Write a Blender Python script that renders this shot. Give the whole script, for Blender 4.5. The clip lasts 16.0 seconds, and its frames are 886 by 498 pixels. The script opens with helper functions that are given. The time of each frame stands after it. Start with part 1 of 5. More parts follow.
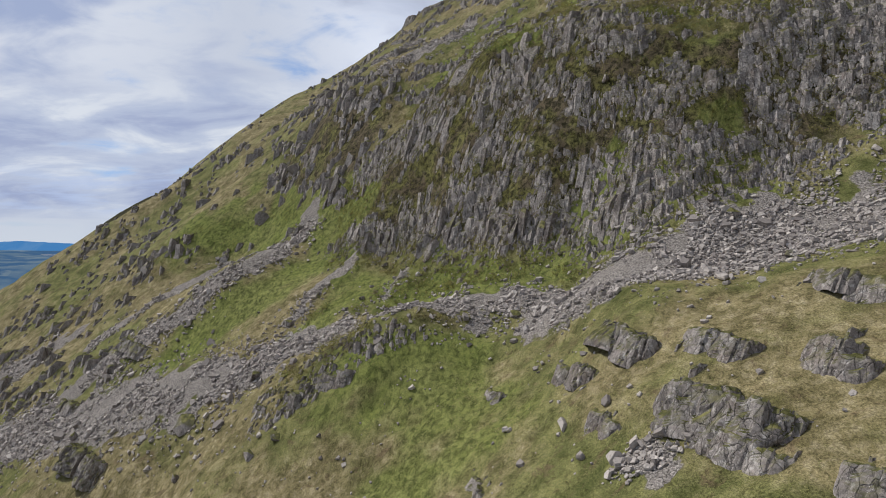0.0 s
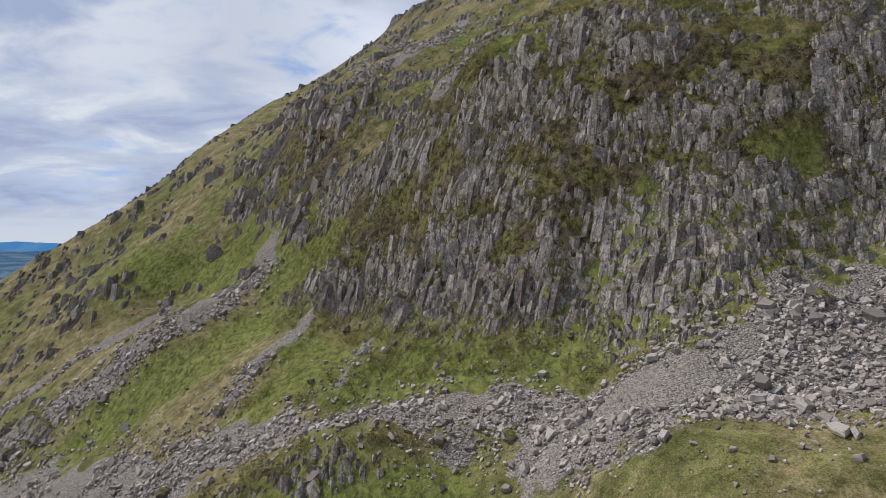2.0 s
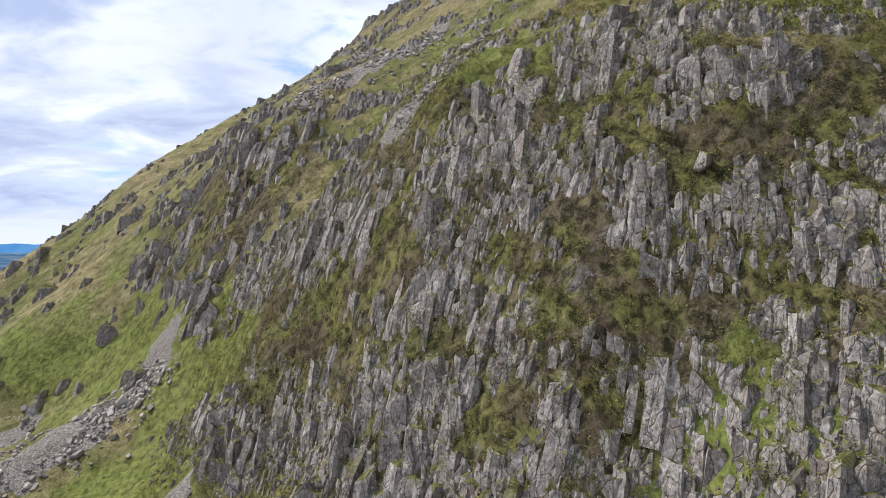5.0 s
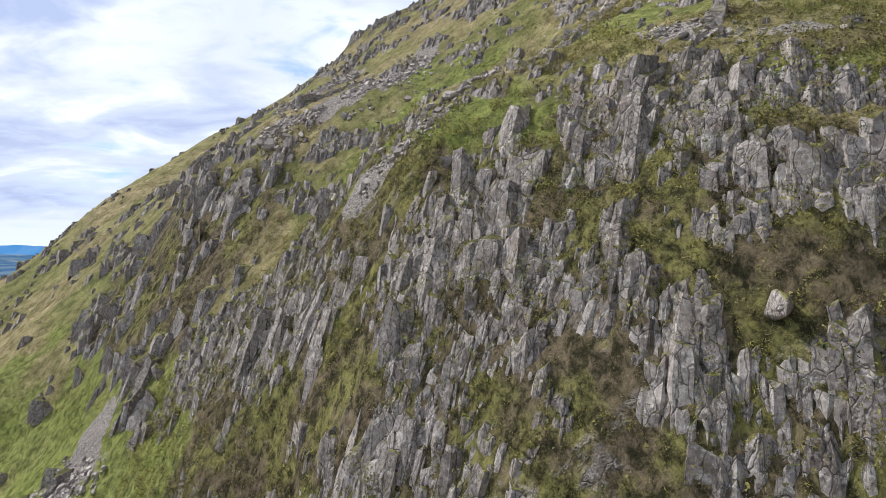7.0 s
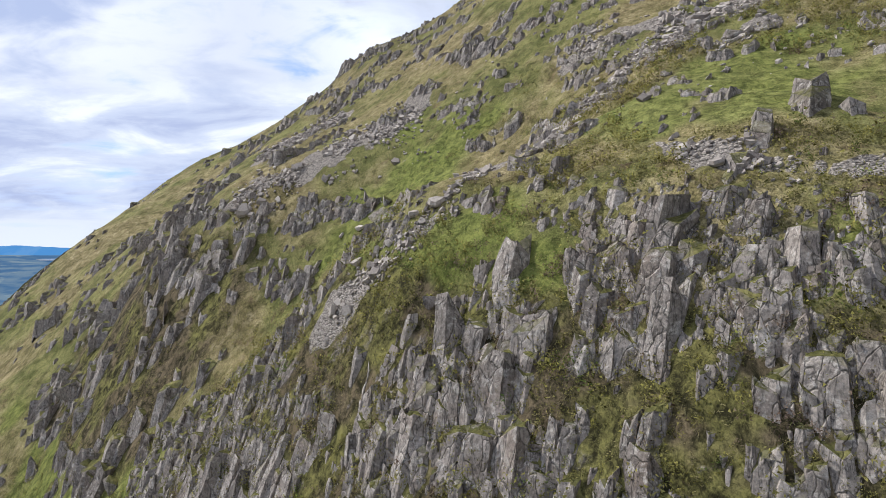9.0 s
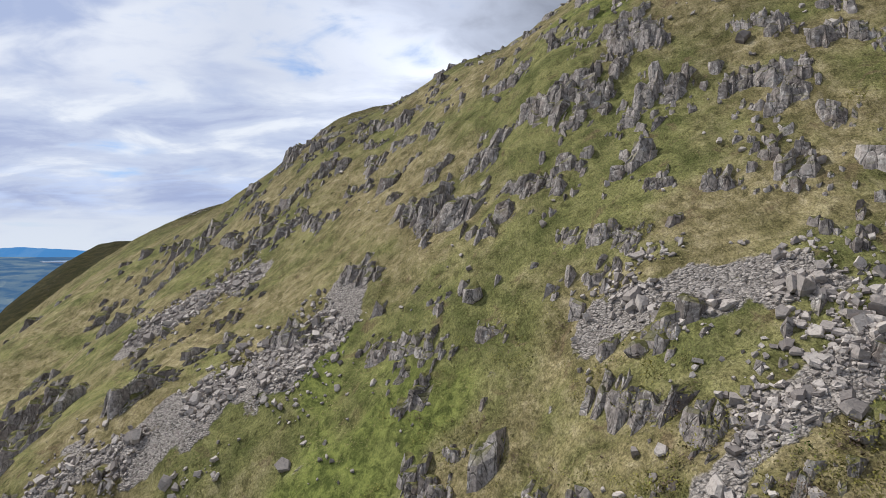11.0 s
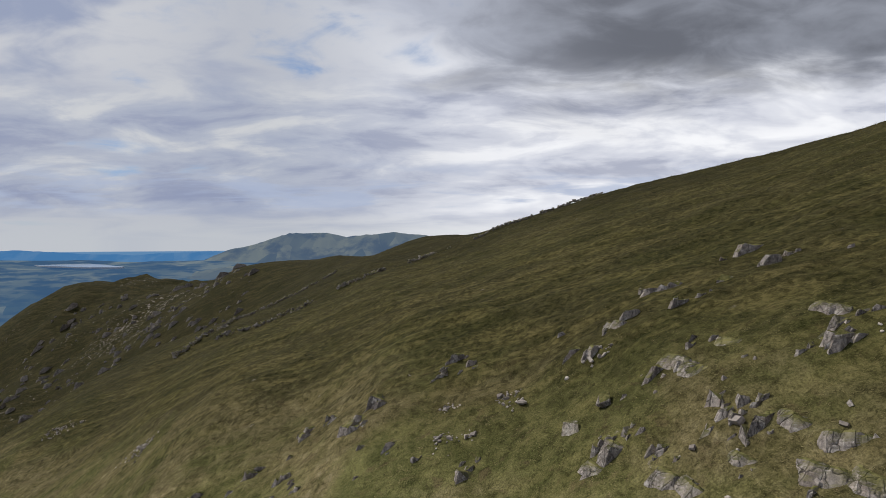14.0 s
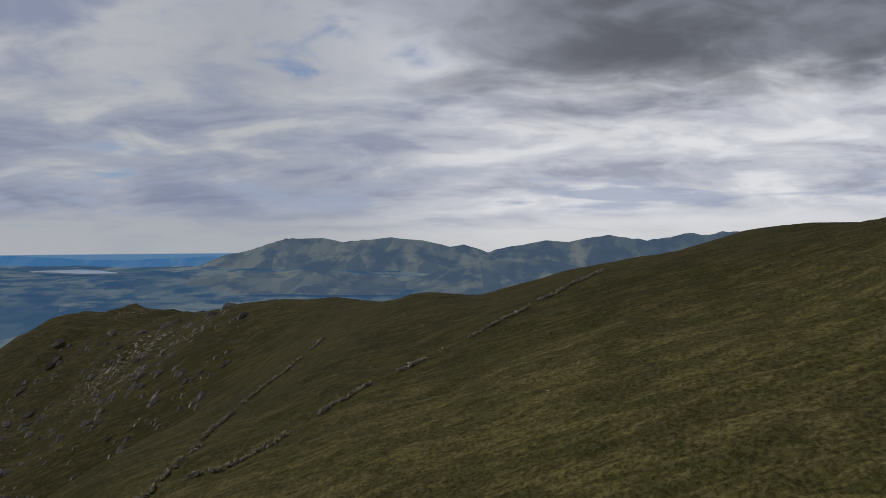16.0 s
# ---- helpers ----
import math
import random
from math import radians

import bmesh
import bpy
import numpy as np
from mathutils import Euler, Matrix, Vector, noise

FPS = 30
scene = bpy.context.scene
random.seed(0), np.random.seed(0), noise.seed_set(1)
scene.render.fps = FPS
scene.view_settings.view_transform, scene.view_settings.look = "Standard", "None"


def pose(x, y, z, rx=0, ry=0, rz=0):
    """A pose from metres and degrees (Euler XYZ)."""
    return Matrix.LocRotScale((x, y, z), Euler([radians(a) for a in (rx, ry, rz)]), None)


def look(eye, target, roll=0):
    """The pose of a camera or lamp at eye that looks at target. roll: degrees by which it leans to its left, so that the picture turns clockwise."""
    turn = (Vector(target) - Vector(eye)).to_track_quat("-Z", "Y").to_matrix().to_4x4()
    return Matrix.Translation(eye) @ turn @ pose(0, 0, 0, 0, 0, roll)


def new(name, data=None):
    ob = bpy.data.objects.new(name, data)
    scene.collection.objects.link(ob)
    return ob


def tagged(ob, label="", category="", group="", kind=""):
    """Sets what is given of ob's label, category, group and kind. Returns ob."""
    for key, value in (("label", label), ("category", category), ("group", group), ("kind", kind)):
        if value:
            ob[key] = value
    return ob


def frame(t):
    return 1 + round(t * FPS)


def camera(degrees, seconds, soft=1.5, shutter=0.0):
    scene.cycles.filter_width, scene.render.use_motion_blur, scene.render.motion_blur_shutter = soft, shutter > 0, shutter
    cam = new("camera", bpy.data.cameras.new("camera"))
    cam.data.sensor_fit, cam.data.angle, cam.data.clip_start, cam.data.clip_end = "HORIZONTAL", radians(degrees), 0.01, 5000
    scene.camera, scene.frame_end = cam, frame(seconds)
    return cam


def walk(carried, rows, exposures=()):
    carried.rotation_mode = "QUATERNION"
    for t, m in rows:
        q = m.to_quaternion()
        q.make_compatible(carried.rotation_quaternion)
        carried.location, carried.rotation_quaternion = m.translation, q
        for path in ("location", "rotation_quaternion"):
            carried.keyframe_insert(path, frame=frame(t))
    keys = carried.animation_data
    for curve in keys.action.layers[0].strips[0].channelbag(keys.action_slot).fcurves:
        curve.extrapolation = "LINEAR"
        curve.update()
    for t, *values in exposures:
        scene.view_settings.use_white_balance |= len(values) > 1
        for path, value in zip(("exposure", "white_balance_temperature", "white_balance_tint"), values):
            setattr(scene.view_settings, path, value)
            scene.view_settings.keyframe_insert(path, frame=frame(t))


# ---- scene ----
cam = camera(70.0, 16.0, soft=0.75)
# seconds, place, pitch, roll, yaw
PATH = [
    (0.0, 0.19, 0.14, 0.36, -0.58, -0.01, 0.06),
    (0.5, 0.70, 3.93, 1.66, -0.58, -0.02, 0.05),
    (1.0, 1.21, 7.77, 2.95, -0.57, -0.01, 0.04),
    (1.5, 1.72, 11.57, 4.28, -0.58, -0.00, 0.04),
    (2.0, 2.27, 15.41, 5.63, -0.60, -0.01, 0.06),
    (2.5, 2.79, 19.24, 6.92, -0.56, -0.00, 0.04),
    (3.0, 3.35, 23.11, 8.23, -0.55, -0.01, 0.08),
    (3.2, 3.56, 24.65, 8.72, -0.52, 0.00, 0.06),
    (5.3, 5.64, 38.72, 14.29, -0.53, 0.01, 0.13),
    (5.5, 5.81, 39.76, 14.82, -0.50, 0.01, 0.16),
    (6.0, 6.15, 42.07, 16.15, -0.47, 0.00, 0.18),
    (6.5, 6.43, 44.03, 17.49, -0.46, -0.00, 0.17),
    (7.0, 6.71, 45.78, 18.82, -0.45, -0.02, 0.20),
    (7.5, 6.91, 47.24, 20.17, -0.47, 0.00, 0.18),
    (8.0, 7.12, 48.59, 21.51, -0.47, 0.01, 0.19),
    (8.2, 7.20, 49.09, 22.04, -0.50, 0.02, 0.20),
    (10.3, 8.98, 60.31, 34.84, -0.54, -0.02, 0.41),
    (10.5, 9.51, 63.08, 36.88, -0.55, -0.01, 0.53),
    (11.0, 11.03, 73.67, 42.02, -0.58, 0.04, 0.63),
    (11.5, 12.88, 86.98, 47.18, -0.65, 0.05, 0.73),
    (12.0, 14.63, 99.29, 52.47, -0.71, 0.02, 0.81),
    (12.5, 15.42, 105.13, 57.73, -0.69, 0.04, 0.80),
    (13.0, 15.54, 105.62, 62.90, -0.71, 0.08, 0.69),
    (13.5, 15.72, 106.76, 68.04, -0.75, 0.12, 0.63),
    (14.0, 15.98, 108.59, 73.05, -0.73, 0.10, 0.59),
    (14.5, 16.21, 110.51, 78.00, -0.65, 0.06, 0.54),
    (15.0, 16.47, 112.78, 83.03, -0.58, 0.08, 0.48),
    (15.5, 16.83, 115.17, 88.13, -0.57, 0.16, 0.40),
    (16.0, 17.13, 117.75, 93.26, -0.54, 0.17, 0.32),
]
EXPOSURES = [(t, stops, 6060 if t < 12 else 6200 if t < 13.2 else 6420, 11) for t, stops in ((0.0, -0.32), (3.0, -0.30), (5.5, 0.30), (8.0, 0.28), (10.5, -0.04), (12.5, -0.12), (13.0, -0.30), (13.5, -0.46), (14.0, -0.56), (14.5, -0.68), (15.2, -0.86), (16.0, -0.92))]
walk(cam, [(t, pose(x, y, z, 90 + pitch, roll, yaw)) for t, x, y, z, pitch, roll, yaw in PATH], EXPOSURES)

# ---- sky and sun ----
SUN_AZIMUTH, SUN_HEIGHT = radians(-62), radians(48)   # from straight ahead, to the left; above the horizon
SUN_WAY = Vector((math.sin(SUN_AZIMUTH) * math.cos(SUN_HEIGHT), math.cos(SUN_AZIMUTH) * math.cos(SUN_HEIGHT), math.sin(SUN_HEIGHT)))
sun = new("sun", bpy.data.lights.new("sun", "SUN"))
sun.data.energy, sun.data.angle, sun.data.color = 4.4, radians(5), (1.0, 0.95, 0.86)
sun.matrix_world = look(SUN_WAY * 100, (0, 0, 0))


class Nodes:
    """Short hand for a node tree."""

    def __init__(self, tree):
        self.tree = tree
        tree.nodes.clear()

    def add(self, kind, inputs=None, **settings):
        node = self.tree.nodes.new(kind)
        for key, value in settings.items():
            if key == "operation":
                node.operation = value
            elif key == "blend_type":
                node.blend_type = value
            elif key == "data_type":
                node.data_type = value
            elif key == "attribute_name":
                node.attribute_name = value
            elif key == "feature":
                node.feature = value
            elif key == "sky_type":
                node.sky_type = value
        for key, value in (inputs or {}).items():
            self.put(node.inputs[key], value)
        return node

    def put(self, socket, value):
        if isinstance(value, bpy.types.NodeSocket):
            self.tree.links.new(value, socket)
        elif isinstance(value, tuple) and socket.type == "RGBA" and len(value) == 3:
            socket.default_value = (*value, 1)
        else:
            socket.default_value = value

    def math(self, operation, a, b=0.0, c=0.0):
        return self.add("ShaderNodeMath", {0: a, 1: b, 2: c}, operation=operation).outputs[0]

    def mix(self, factor, a, b, blend="MIX"):
        node = self.add("ShaderNodeMix", data_type="RGBA", blend_type=blend)
        self.put(node.inputs[0], factor)
        self.put(node.inputs[6], a)
        self.put(node.inputs[7], b)
        return node.outputs[2]

    def ramp(self, value, lo, hi, to_lo=0.0, to_hi=1.0):
        node = self.add("ShaderNodeMapRange", {0: value, 1: lo, 2: hi, 3: to_lo, 4: to_hi})
        node.interpolation_type = "SMOOTHSTEP"
        return node.outputs[0]

    def noise(self, where, scale, detail=4.0, rough=0.55, warp=0.0):
        return self.add("ShaderNodeTexNoise", {"Vector": where, "Scale": scale, "Detail": detail, "Roughness": rough, "Distortion": warp}).outputs["Fac"]

    def scaled(self, where, x, y, z):
        return self.add("ShaderNodeVectorMath", {0: where, 1: (x, y, z)}, operation="MULTIPLY").outputs[0]


world = bpy.data.worlds.new("world")
scene.world = world
world.use_nodes = True
n = Nodes(world.node_tree)
way = n.add("ShaderNodeTexCoord").outputs["Generated"]
xyz = n.add("ShaderNodeSeparateXYZ", {0: way}).outputs
sky = n.add("ShaderNodeTexSky", sky_type="NISHITA")
sky.sun_disc, sky.sun_elevation, sky.sun_rotation, sky.altitude = False, SUN_HEIGHT, SUN_AZIMUTH, 600
blue = n.mix(1.0, sky.outputs[0], (0.075, 0.085, 0.11), "MULTIPLY")
# clouds lie on a flat layer overhead, so that they draw together towards the horizon
ahead = n.math("MAXIMUM", n.math("ABSOLUTE", xyz[1]), 0.05)
across, rise = n.math("DIVIDE", xyz[0], ahead), n.math("DIVIDE", xyz[2], ahead)
lift = n.math("MULTIPLY", n.math("LOGARITHM", n.math("ADD", n.math("MAXIMUM", rise, 0.0), 0.13), 2.718), 2.4)
layer = n.add("ShaderNodeCombineXYZ", {0: n.math("MULTIPLY", across, 2.3), 1: lift, 2: 0.61}).outputs[0]
billow = n.noise(layer, 1.05, 9.0, 0.50, 0.3)
puff = n.noise(layer, 2.7, 8.0, 0.54, 0.5)
body = n.math("ADD", n.math("MULTIPLY", billow, 0.60), n.math("MULTIPLY", puff, 0.40))
cover = n.ramp(body, 0.31, 0.43)
thick = n.ramp(body, 0.44, 0.62)
# the heavy cloud hangs high over the right-hand hill, the thin bright one towards the sun
base = n.ramp(across, -0.34, 0.10, 0.36, 0.205)
heavy = n.ramp(n.math("SUBTRACT", n.math("ADD", rise, n.math("MULTIPLY", n.math("SUBTRACT", body, 0.5), 0.55)), base), -0.02, 0.10)
rightward = n.ramp(xyz[0], -0.30, 0.15)
heavy = n.math("MULTIPLY", heavy, n.ramp(across, -0.52, -0.24))
glow = n.ramp(n.add("ShaderNodeVectorMath", {0: way, 1: (-0.50, 0.80, 0.27)}, operation="DOT_PRODUCT").outputs["Value"], 0.95, 1.0)
bright = n.mix(rightward, (0.72, 0.755, 0.83), (1.28, 1.30, 1.35))
bright = n.mix(n.math("MULTIPLY", glow, 0.55), bright, (1.08, 1.08, 1.08))
dull = n.mix(rightward, (0.46, 0.53, 0.72), (0.76, 0.80, 0.94))
cloud = n.mix(thick, bright, dull)
overhead = n.ramp(across, -0.12, 0.30)
cloud = n.mix(heavy, cloud, n.mix(overhead, n.mix(thick, (0.70, 0.745, 0.86), (0.48, 0.51, 0.60)), n.mix(thick, (0.42, 0.45, 0.52), (0.21, 0.225, 0.265))))
above = n.mix(cover, n.mix(0.4, blue, (0.42, 0.66, 1.0)), cloud)
rows = n.noise(n.add("ShaderNodeCombineXYZ", {0: n.math("MULTIPLY", across, 5.0), 1: n.math("MULTIPLY", rise, 20.0), 2: 2.7}).outputs[0], 1.0, 8.0, 0.56, 0.35)
in_rows = n.math("MULTIPLY", n.ramp(rise, 0.03, 0.07), n.ramp(rise, 0.30, 0.18))
lined = n.mix(n.ramp(rows, 0.36, 0.52), n.mix(rightward, (0.94, 0.96, 0.97), (1.42, 1.43, 1.44)), n.mix(n.ramp(rows, 0.50, 0.66), n.mix(rightward, (0.60, 0.66, 0.80), (1.0, 1.03, 1.12)), n.mix(rightward, (0.40, 0.46, 0.66), (0.58, 0.62, 0.76))))
above = n.mix(n.math("MULTIPLY", n.math("MULTIPLY", in_rows, cover), 0.80), above, lined)
# flat grey-blue banks low over the horizon, then pale air, and the hazy lowland and sea below it
bank = n.noise(n.add("ShaderNodeCombineXYZ", {0: n.math("MULTIPLY", across, 5.0), 1: n.math("MULTIPLY", rise, 42.0), 2: 0.3}).outputs[0], 1.0, 6.0, 0.55, 0.3)
low_bank = n.math("MULTIPLY", n.ramp(rise, 0.035, 0.06), n.ramp(rise, 0.14, 0.08))
above = n.mix(n.math("MULTIPLY", low_bank, n.ramp(bank, 0.46, 0.62, 0.0, 0.75)), above, (0.60, 0.70, 0.92))
above = n.mix(n.ramp(xyz[2], 0.0, 0.055, 0.8, 0.0), above, n.mix(rightward, (0.78, 0.82, 0.86), (1.15, 1.17, 1.16)))
patch = n.noise(n.scaled(way, 9.0, 9.0, 160.0), 1.0, 5.0, 0.6)
land = n.mix(n.ramp(patch, 0.35, 0.7), (0.09, 0.22, 0.44), (0.20, 0.36, 0.56))
below = n.mix(n.ramp(xyz[2], -0.05, -0.014), land, (0.17, 0.36, 0.62))
shown = n.mix(n.ramp(xyz[2], -0.0150, -0.0135), below, above)
n.add("ShaderNodeOutputWorld", {0: n.add("ShaderNodeBackground", {0: shown, 1: 1.0}).outputs[0]})

# ---- materials ----
def material(name, build):
    m = bpy.data.materials.new(name)
    m.use_nodes = True
    k = Nodes(m.node_tree)
    colour, rough, bump, height = build(k)
    normal = k.add("ShaderNodeBump", {"Strength": bump, "Distance": 0.12, "Height": height}).outputs[0]
    shader = k.add("ShaderNodeBsdfPrincipled", {"Base Color": colour, "Roughness": rough, "Specular IOR Level": 0.04, "Normal": normal})
    k.add("ShaderNodeOutputMaterial", {0: shader.outputs[0]})
    return m


def place(k):
    return k.add("ShaderNodeNewGeometry").outputs["Position"]


def chance(k):
    """One number a piece: by its object and by its island in a joined mesh."""
    both = k.math("ADD", k.add("ShaderNodeObjectInfo").outputs["Random"], k.add("ShaderNodeNewGeometry").outputs["Random Per Island"])
    return k.math("FRACT", both)


def turf(k, where):
    """Rough hill grass: green hollows, olive sward and straw-coloured dead tufts, combed down the slope."""
    combed = k.scaled(where, 1.0, 0.8, 0.7)
    broad = k.noise(where, 0.09, 4.0, 0.6, 0.4)
    middle = k.noise(where, 0.55, 5.0, 0.62, 0.3)
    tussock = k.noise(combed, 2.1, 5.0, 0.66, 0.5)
    blade = k.noise(k.scaled(where, 1.0, 0.7, 0.6), 13.0, 3.0, 0.7, 0.6)
    fresh = k.ramp(broad, 0.58, 0.40)
    green = k.mix(k.ramp(middle, 0.32, 0.68), k.mix(fresh, (0.122, 0.103, 0.045), (0.086, 0.093, 0.030)), k.mix(fresh, (0.258, 0.211, 0.106), (0.202, 0.193, 0.072)))
    straw = k.mix(k.ramp(middle, 0.3, 0.7), (0.262, 0.213, 0.118), (0.460, 0.392, 0.250))
    dry = k.math("MULTIPLY", k.ramp(broad, 0.38, 0.64, 0.08, 0.62), k.ramp(tussock, 0.46, 0.68))
    sward = k.mix(dry, green, straw)
    brown = k.noise(where, 0.8, 5.0, 0.65, 0.6)
    sward = k.mix(k.ramp(brown, 0.56, 0.68, 0.0, 0.75), sward, (0.135, 0.098, 0.055))
    # lows between tussocks coloured dark, as the shade among tufts
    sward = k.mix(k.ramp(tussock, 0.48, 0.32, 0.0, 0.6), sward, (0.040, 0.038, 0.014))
    value = k.ramp(blade, 0.30, 0.70, 0.55, 1.42)
    sward = k.mix(1.0, sward, k.add("ShaderNodeCombineXYZ", {0: value, 1: value, 2: value}).outputs[0], "MULTIPLY")
    return sward, k.math("ADD", k.math("MULTIPLY", blade, 0.35), tussock), middle


def stone_colour(k, where, tone):
    """Grey volcanic rock: facets of differing grey, pale lichen, rusty and dark streaks and cracks down its face."""
    bent = k.add("ShaderNodeVectorMath", {0: k.scaled(where, 1.0, 1.0, 0.26), 1: k.scaled(k.add("ShaderNodeTexNoise", {"Vector": where, "Scale": 1.4, "Detail": 3.0}).outputs["Color"], 0.45, 0.45, 0.45)}, operation="ADD").outputs[0]
    facet = k.add("ShaderNodeTexVoronoi", {"Vector": bent, "Scale": 1.9, "Randomness": 1.0})
    facet = k.add("ShaderNodeSeparateColor", {0: facet.outputs["Color"]}).outputs[0]
    joint = k.add("ShaderNodeTexVoronoi", {"Vector": bent, "Scale": 1.9, "Randomness": 1.0}, feature="DISTANCE_TO_EDGE").outputs["Distance"]
    grain = k.noise(where, 6.0, 8.0, 0.74)
    lichen = k.noise(where, 2.6, 7.0, 0.72, 0.5)
    streak = k.noise(k.scaled(where, 1.0, 1.0, 0.13), 4.2, 7.0, 0.68, 0.3)
    rust = k.noise(where, 0.7, 3.0, 0.5)
    cleft = k.math("ABSOLUTE", k.math("SUBTRACT", k.noise(k.scaled(where, 1.0, 1.0, 0.16), 1.7, 4.0, 0.6, 0.3), 0.5))
    base = k.mix(k.math("ADD", k.math("MULTIPLY", tone, 0.55), k.math("MULTIPLY", facet, 0.45)), (0.124, 0.106, 0.094), (0.405, 0.358, 0.318))
    base = k.mix(k.ramp(rust, 0.50, 0.70, 0.0, 0.4), base, (0.20, 0.150, 0.115))
    base = k.mix(k.ramp(lichen, 0.52, 0.62, 0.0, 0.6), base, (0.50, 0.465, 0.42))
    base = k.mix(k.ramp(streak, 0.55, 0.70, 0.0, 0.6), base, (0.060, 0.055, 0.050))
    base = k.mix(k.ramp(cleft, 0.018, 0.0, 0.0, 0.6), base, (0.03, 0.028, 0.026))
    base = k.mix(k.ramp(joint, 0.026, 0.004, 0.0, 0.5), base, (0.028, 0.026, 0.023))
    value = k.ramp(grain, 0.34, 0.66, 0.62, 1.30)
    base = k.mix(1.0, base, k.add("ShaderNodeCombineXYZ", {0: value, 1: value, 2: value}).outputs[0], "MULTIPLY")
    height = k.math("ADD", k.math("MULTIPLY", grain, 0.35), k.math("ADD", k.math("ADD", k.math("MULTIPLY", facet, 0.5), k.math("MULTIPLY", k.ramp(joint, 0.0, 0.05), 0.45)), k.math("MULTIPLY", streak, -0.25)))
    return base, height, streak


def build_ground(k):
    where = place(k)
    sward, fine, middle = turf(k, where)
    lush = k.add("ShaderNodeAttribute", attribute_name="lush").outputs["Fac"]
    sward = k.mix(k.math("MULTIPLY", lush, 0.78), sward, k.mix(k.ramp(fine, 0.50, 0.88), (0.058, 0.074, 0.018), (0.220, 0.246, 0.060)))
    # grass of the upper slope painted darker, standing for a cloud's shade
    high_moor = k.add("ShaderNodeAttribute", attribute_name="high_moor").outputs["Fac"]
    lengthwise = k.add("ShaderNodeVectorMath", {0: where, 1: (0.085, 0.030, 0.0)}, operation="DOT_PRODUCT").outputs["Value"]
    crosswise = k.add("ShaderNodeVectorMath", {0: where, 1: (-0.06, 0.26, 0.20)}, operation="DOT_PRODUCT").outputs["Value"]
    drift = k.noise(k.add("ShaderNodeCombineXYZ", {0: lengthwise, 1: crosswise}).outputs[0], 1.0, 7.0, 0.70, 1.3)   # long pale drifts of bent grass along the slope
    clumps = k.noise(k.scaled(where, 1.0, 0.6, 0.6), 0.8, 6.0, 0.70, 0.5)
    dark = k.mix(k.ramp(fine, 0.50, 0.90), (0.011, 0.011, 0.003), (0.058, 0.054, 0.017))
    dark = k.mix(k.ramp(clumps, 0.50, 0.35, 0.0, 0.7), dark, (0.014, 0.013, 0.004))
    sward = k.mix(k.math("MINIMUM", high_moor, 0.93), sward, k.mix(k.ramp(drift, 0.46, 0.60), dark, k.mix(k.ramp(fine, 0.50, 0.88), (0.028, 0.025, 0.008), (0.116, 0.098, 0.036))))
    deep = k.ramp(high_moor, 1.0, 1.5, 1.0, 0.62)          # the highest ground darkened once more, as under cloud
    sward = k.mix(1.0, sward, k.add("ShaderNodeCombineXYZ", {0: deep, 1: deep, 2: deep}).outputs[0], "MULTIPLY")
    heath = k.add("ShaderNodeAttribute", attribute_name="heath").outputs["Fac"]
    leafy = k.mix(k.ramp(k.noise(where, 0.35, 3.0, 0.5), 0.45, 0.58), (0.165, 0.128, 0.080), (0.200, 0.185, 0.065))
    moor = k.mix(k.ramp(fine, 0.52, 0.86), (0.026, 0.024, 0.012), leafy)
    sward = k.mix(k.ramp(k.math("ADD", heath, k.math("MULTIPLY", middle, 0.8)), 0.85, 1.2), sward, moor)
    rock, cracks, stain = stone_colour(k, where, 0.3)
    crag = k.add("ShaderNodeAttribute", attribute_name="crag").outputs["Fac"]
    bare = k.ramp(k.math("ADD", crag, k.math("MULTIPLY", k.math("SUBTRACT", middle, 0.5), 1.5)), 0.50, 0.70)
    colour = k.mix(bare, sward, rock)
    scree = k.add("ShaderNodeAttribute", attribute_name="scree").outputs["Fac"]
    chips = k.add("ShaderNodeTexVoronoi", {"Vector": k.add("ShaderNodeVectorMath", {0: k.scaled(where, 1.0, 1.0, 1.6), 1: k.scaled(k.add("ShaderNodeTexNoise", {"Vector": where, "Scale": 5.0}).outputs["Color"], 0.22, 0.22, 0.22)}, operation="ADD").outputs[0], "Scale": 8.5, "Randomness": 1.0})
    pick = k.add("ShaderNodeSeparateColor", {0: chips.outputs["Color"]}).outputs[0]
    chip = k.mix(k.ramp(chips.outputs["Distance"], 0.45, 0.95), k.mix(pick, (0.20, 0.175, 0.153), (0.42, 0.375, 0.33)), (0.080, 0.070, 0.060))
    loose = k.ramp(k.math("ADD", scree, k.math("MULTIPLY", k.math("SUBTRACT", middle, 0.5), 2.4)), 0.46, 0.66)
    colour = k.mix(loose, colour, chip)
    height = k.math("ADD", fine, k.math("MULTIPLY", k.math("SUBTRACT", 1.0, chips.outputs["Distance"]), loose))
    return colour, 0.92, 1.0, k.math("ADD", height, k.math("MULTIPLY", cracks, bare))


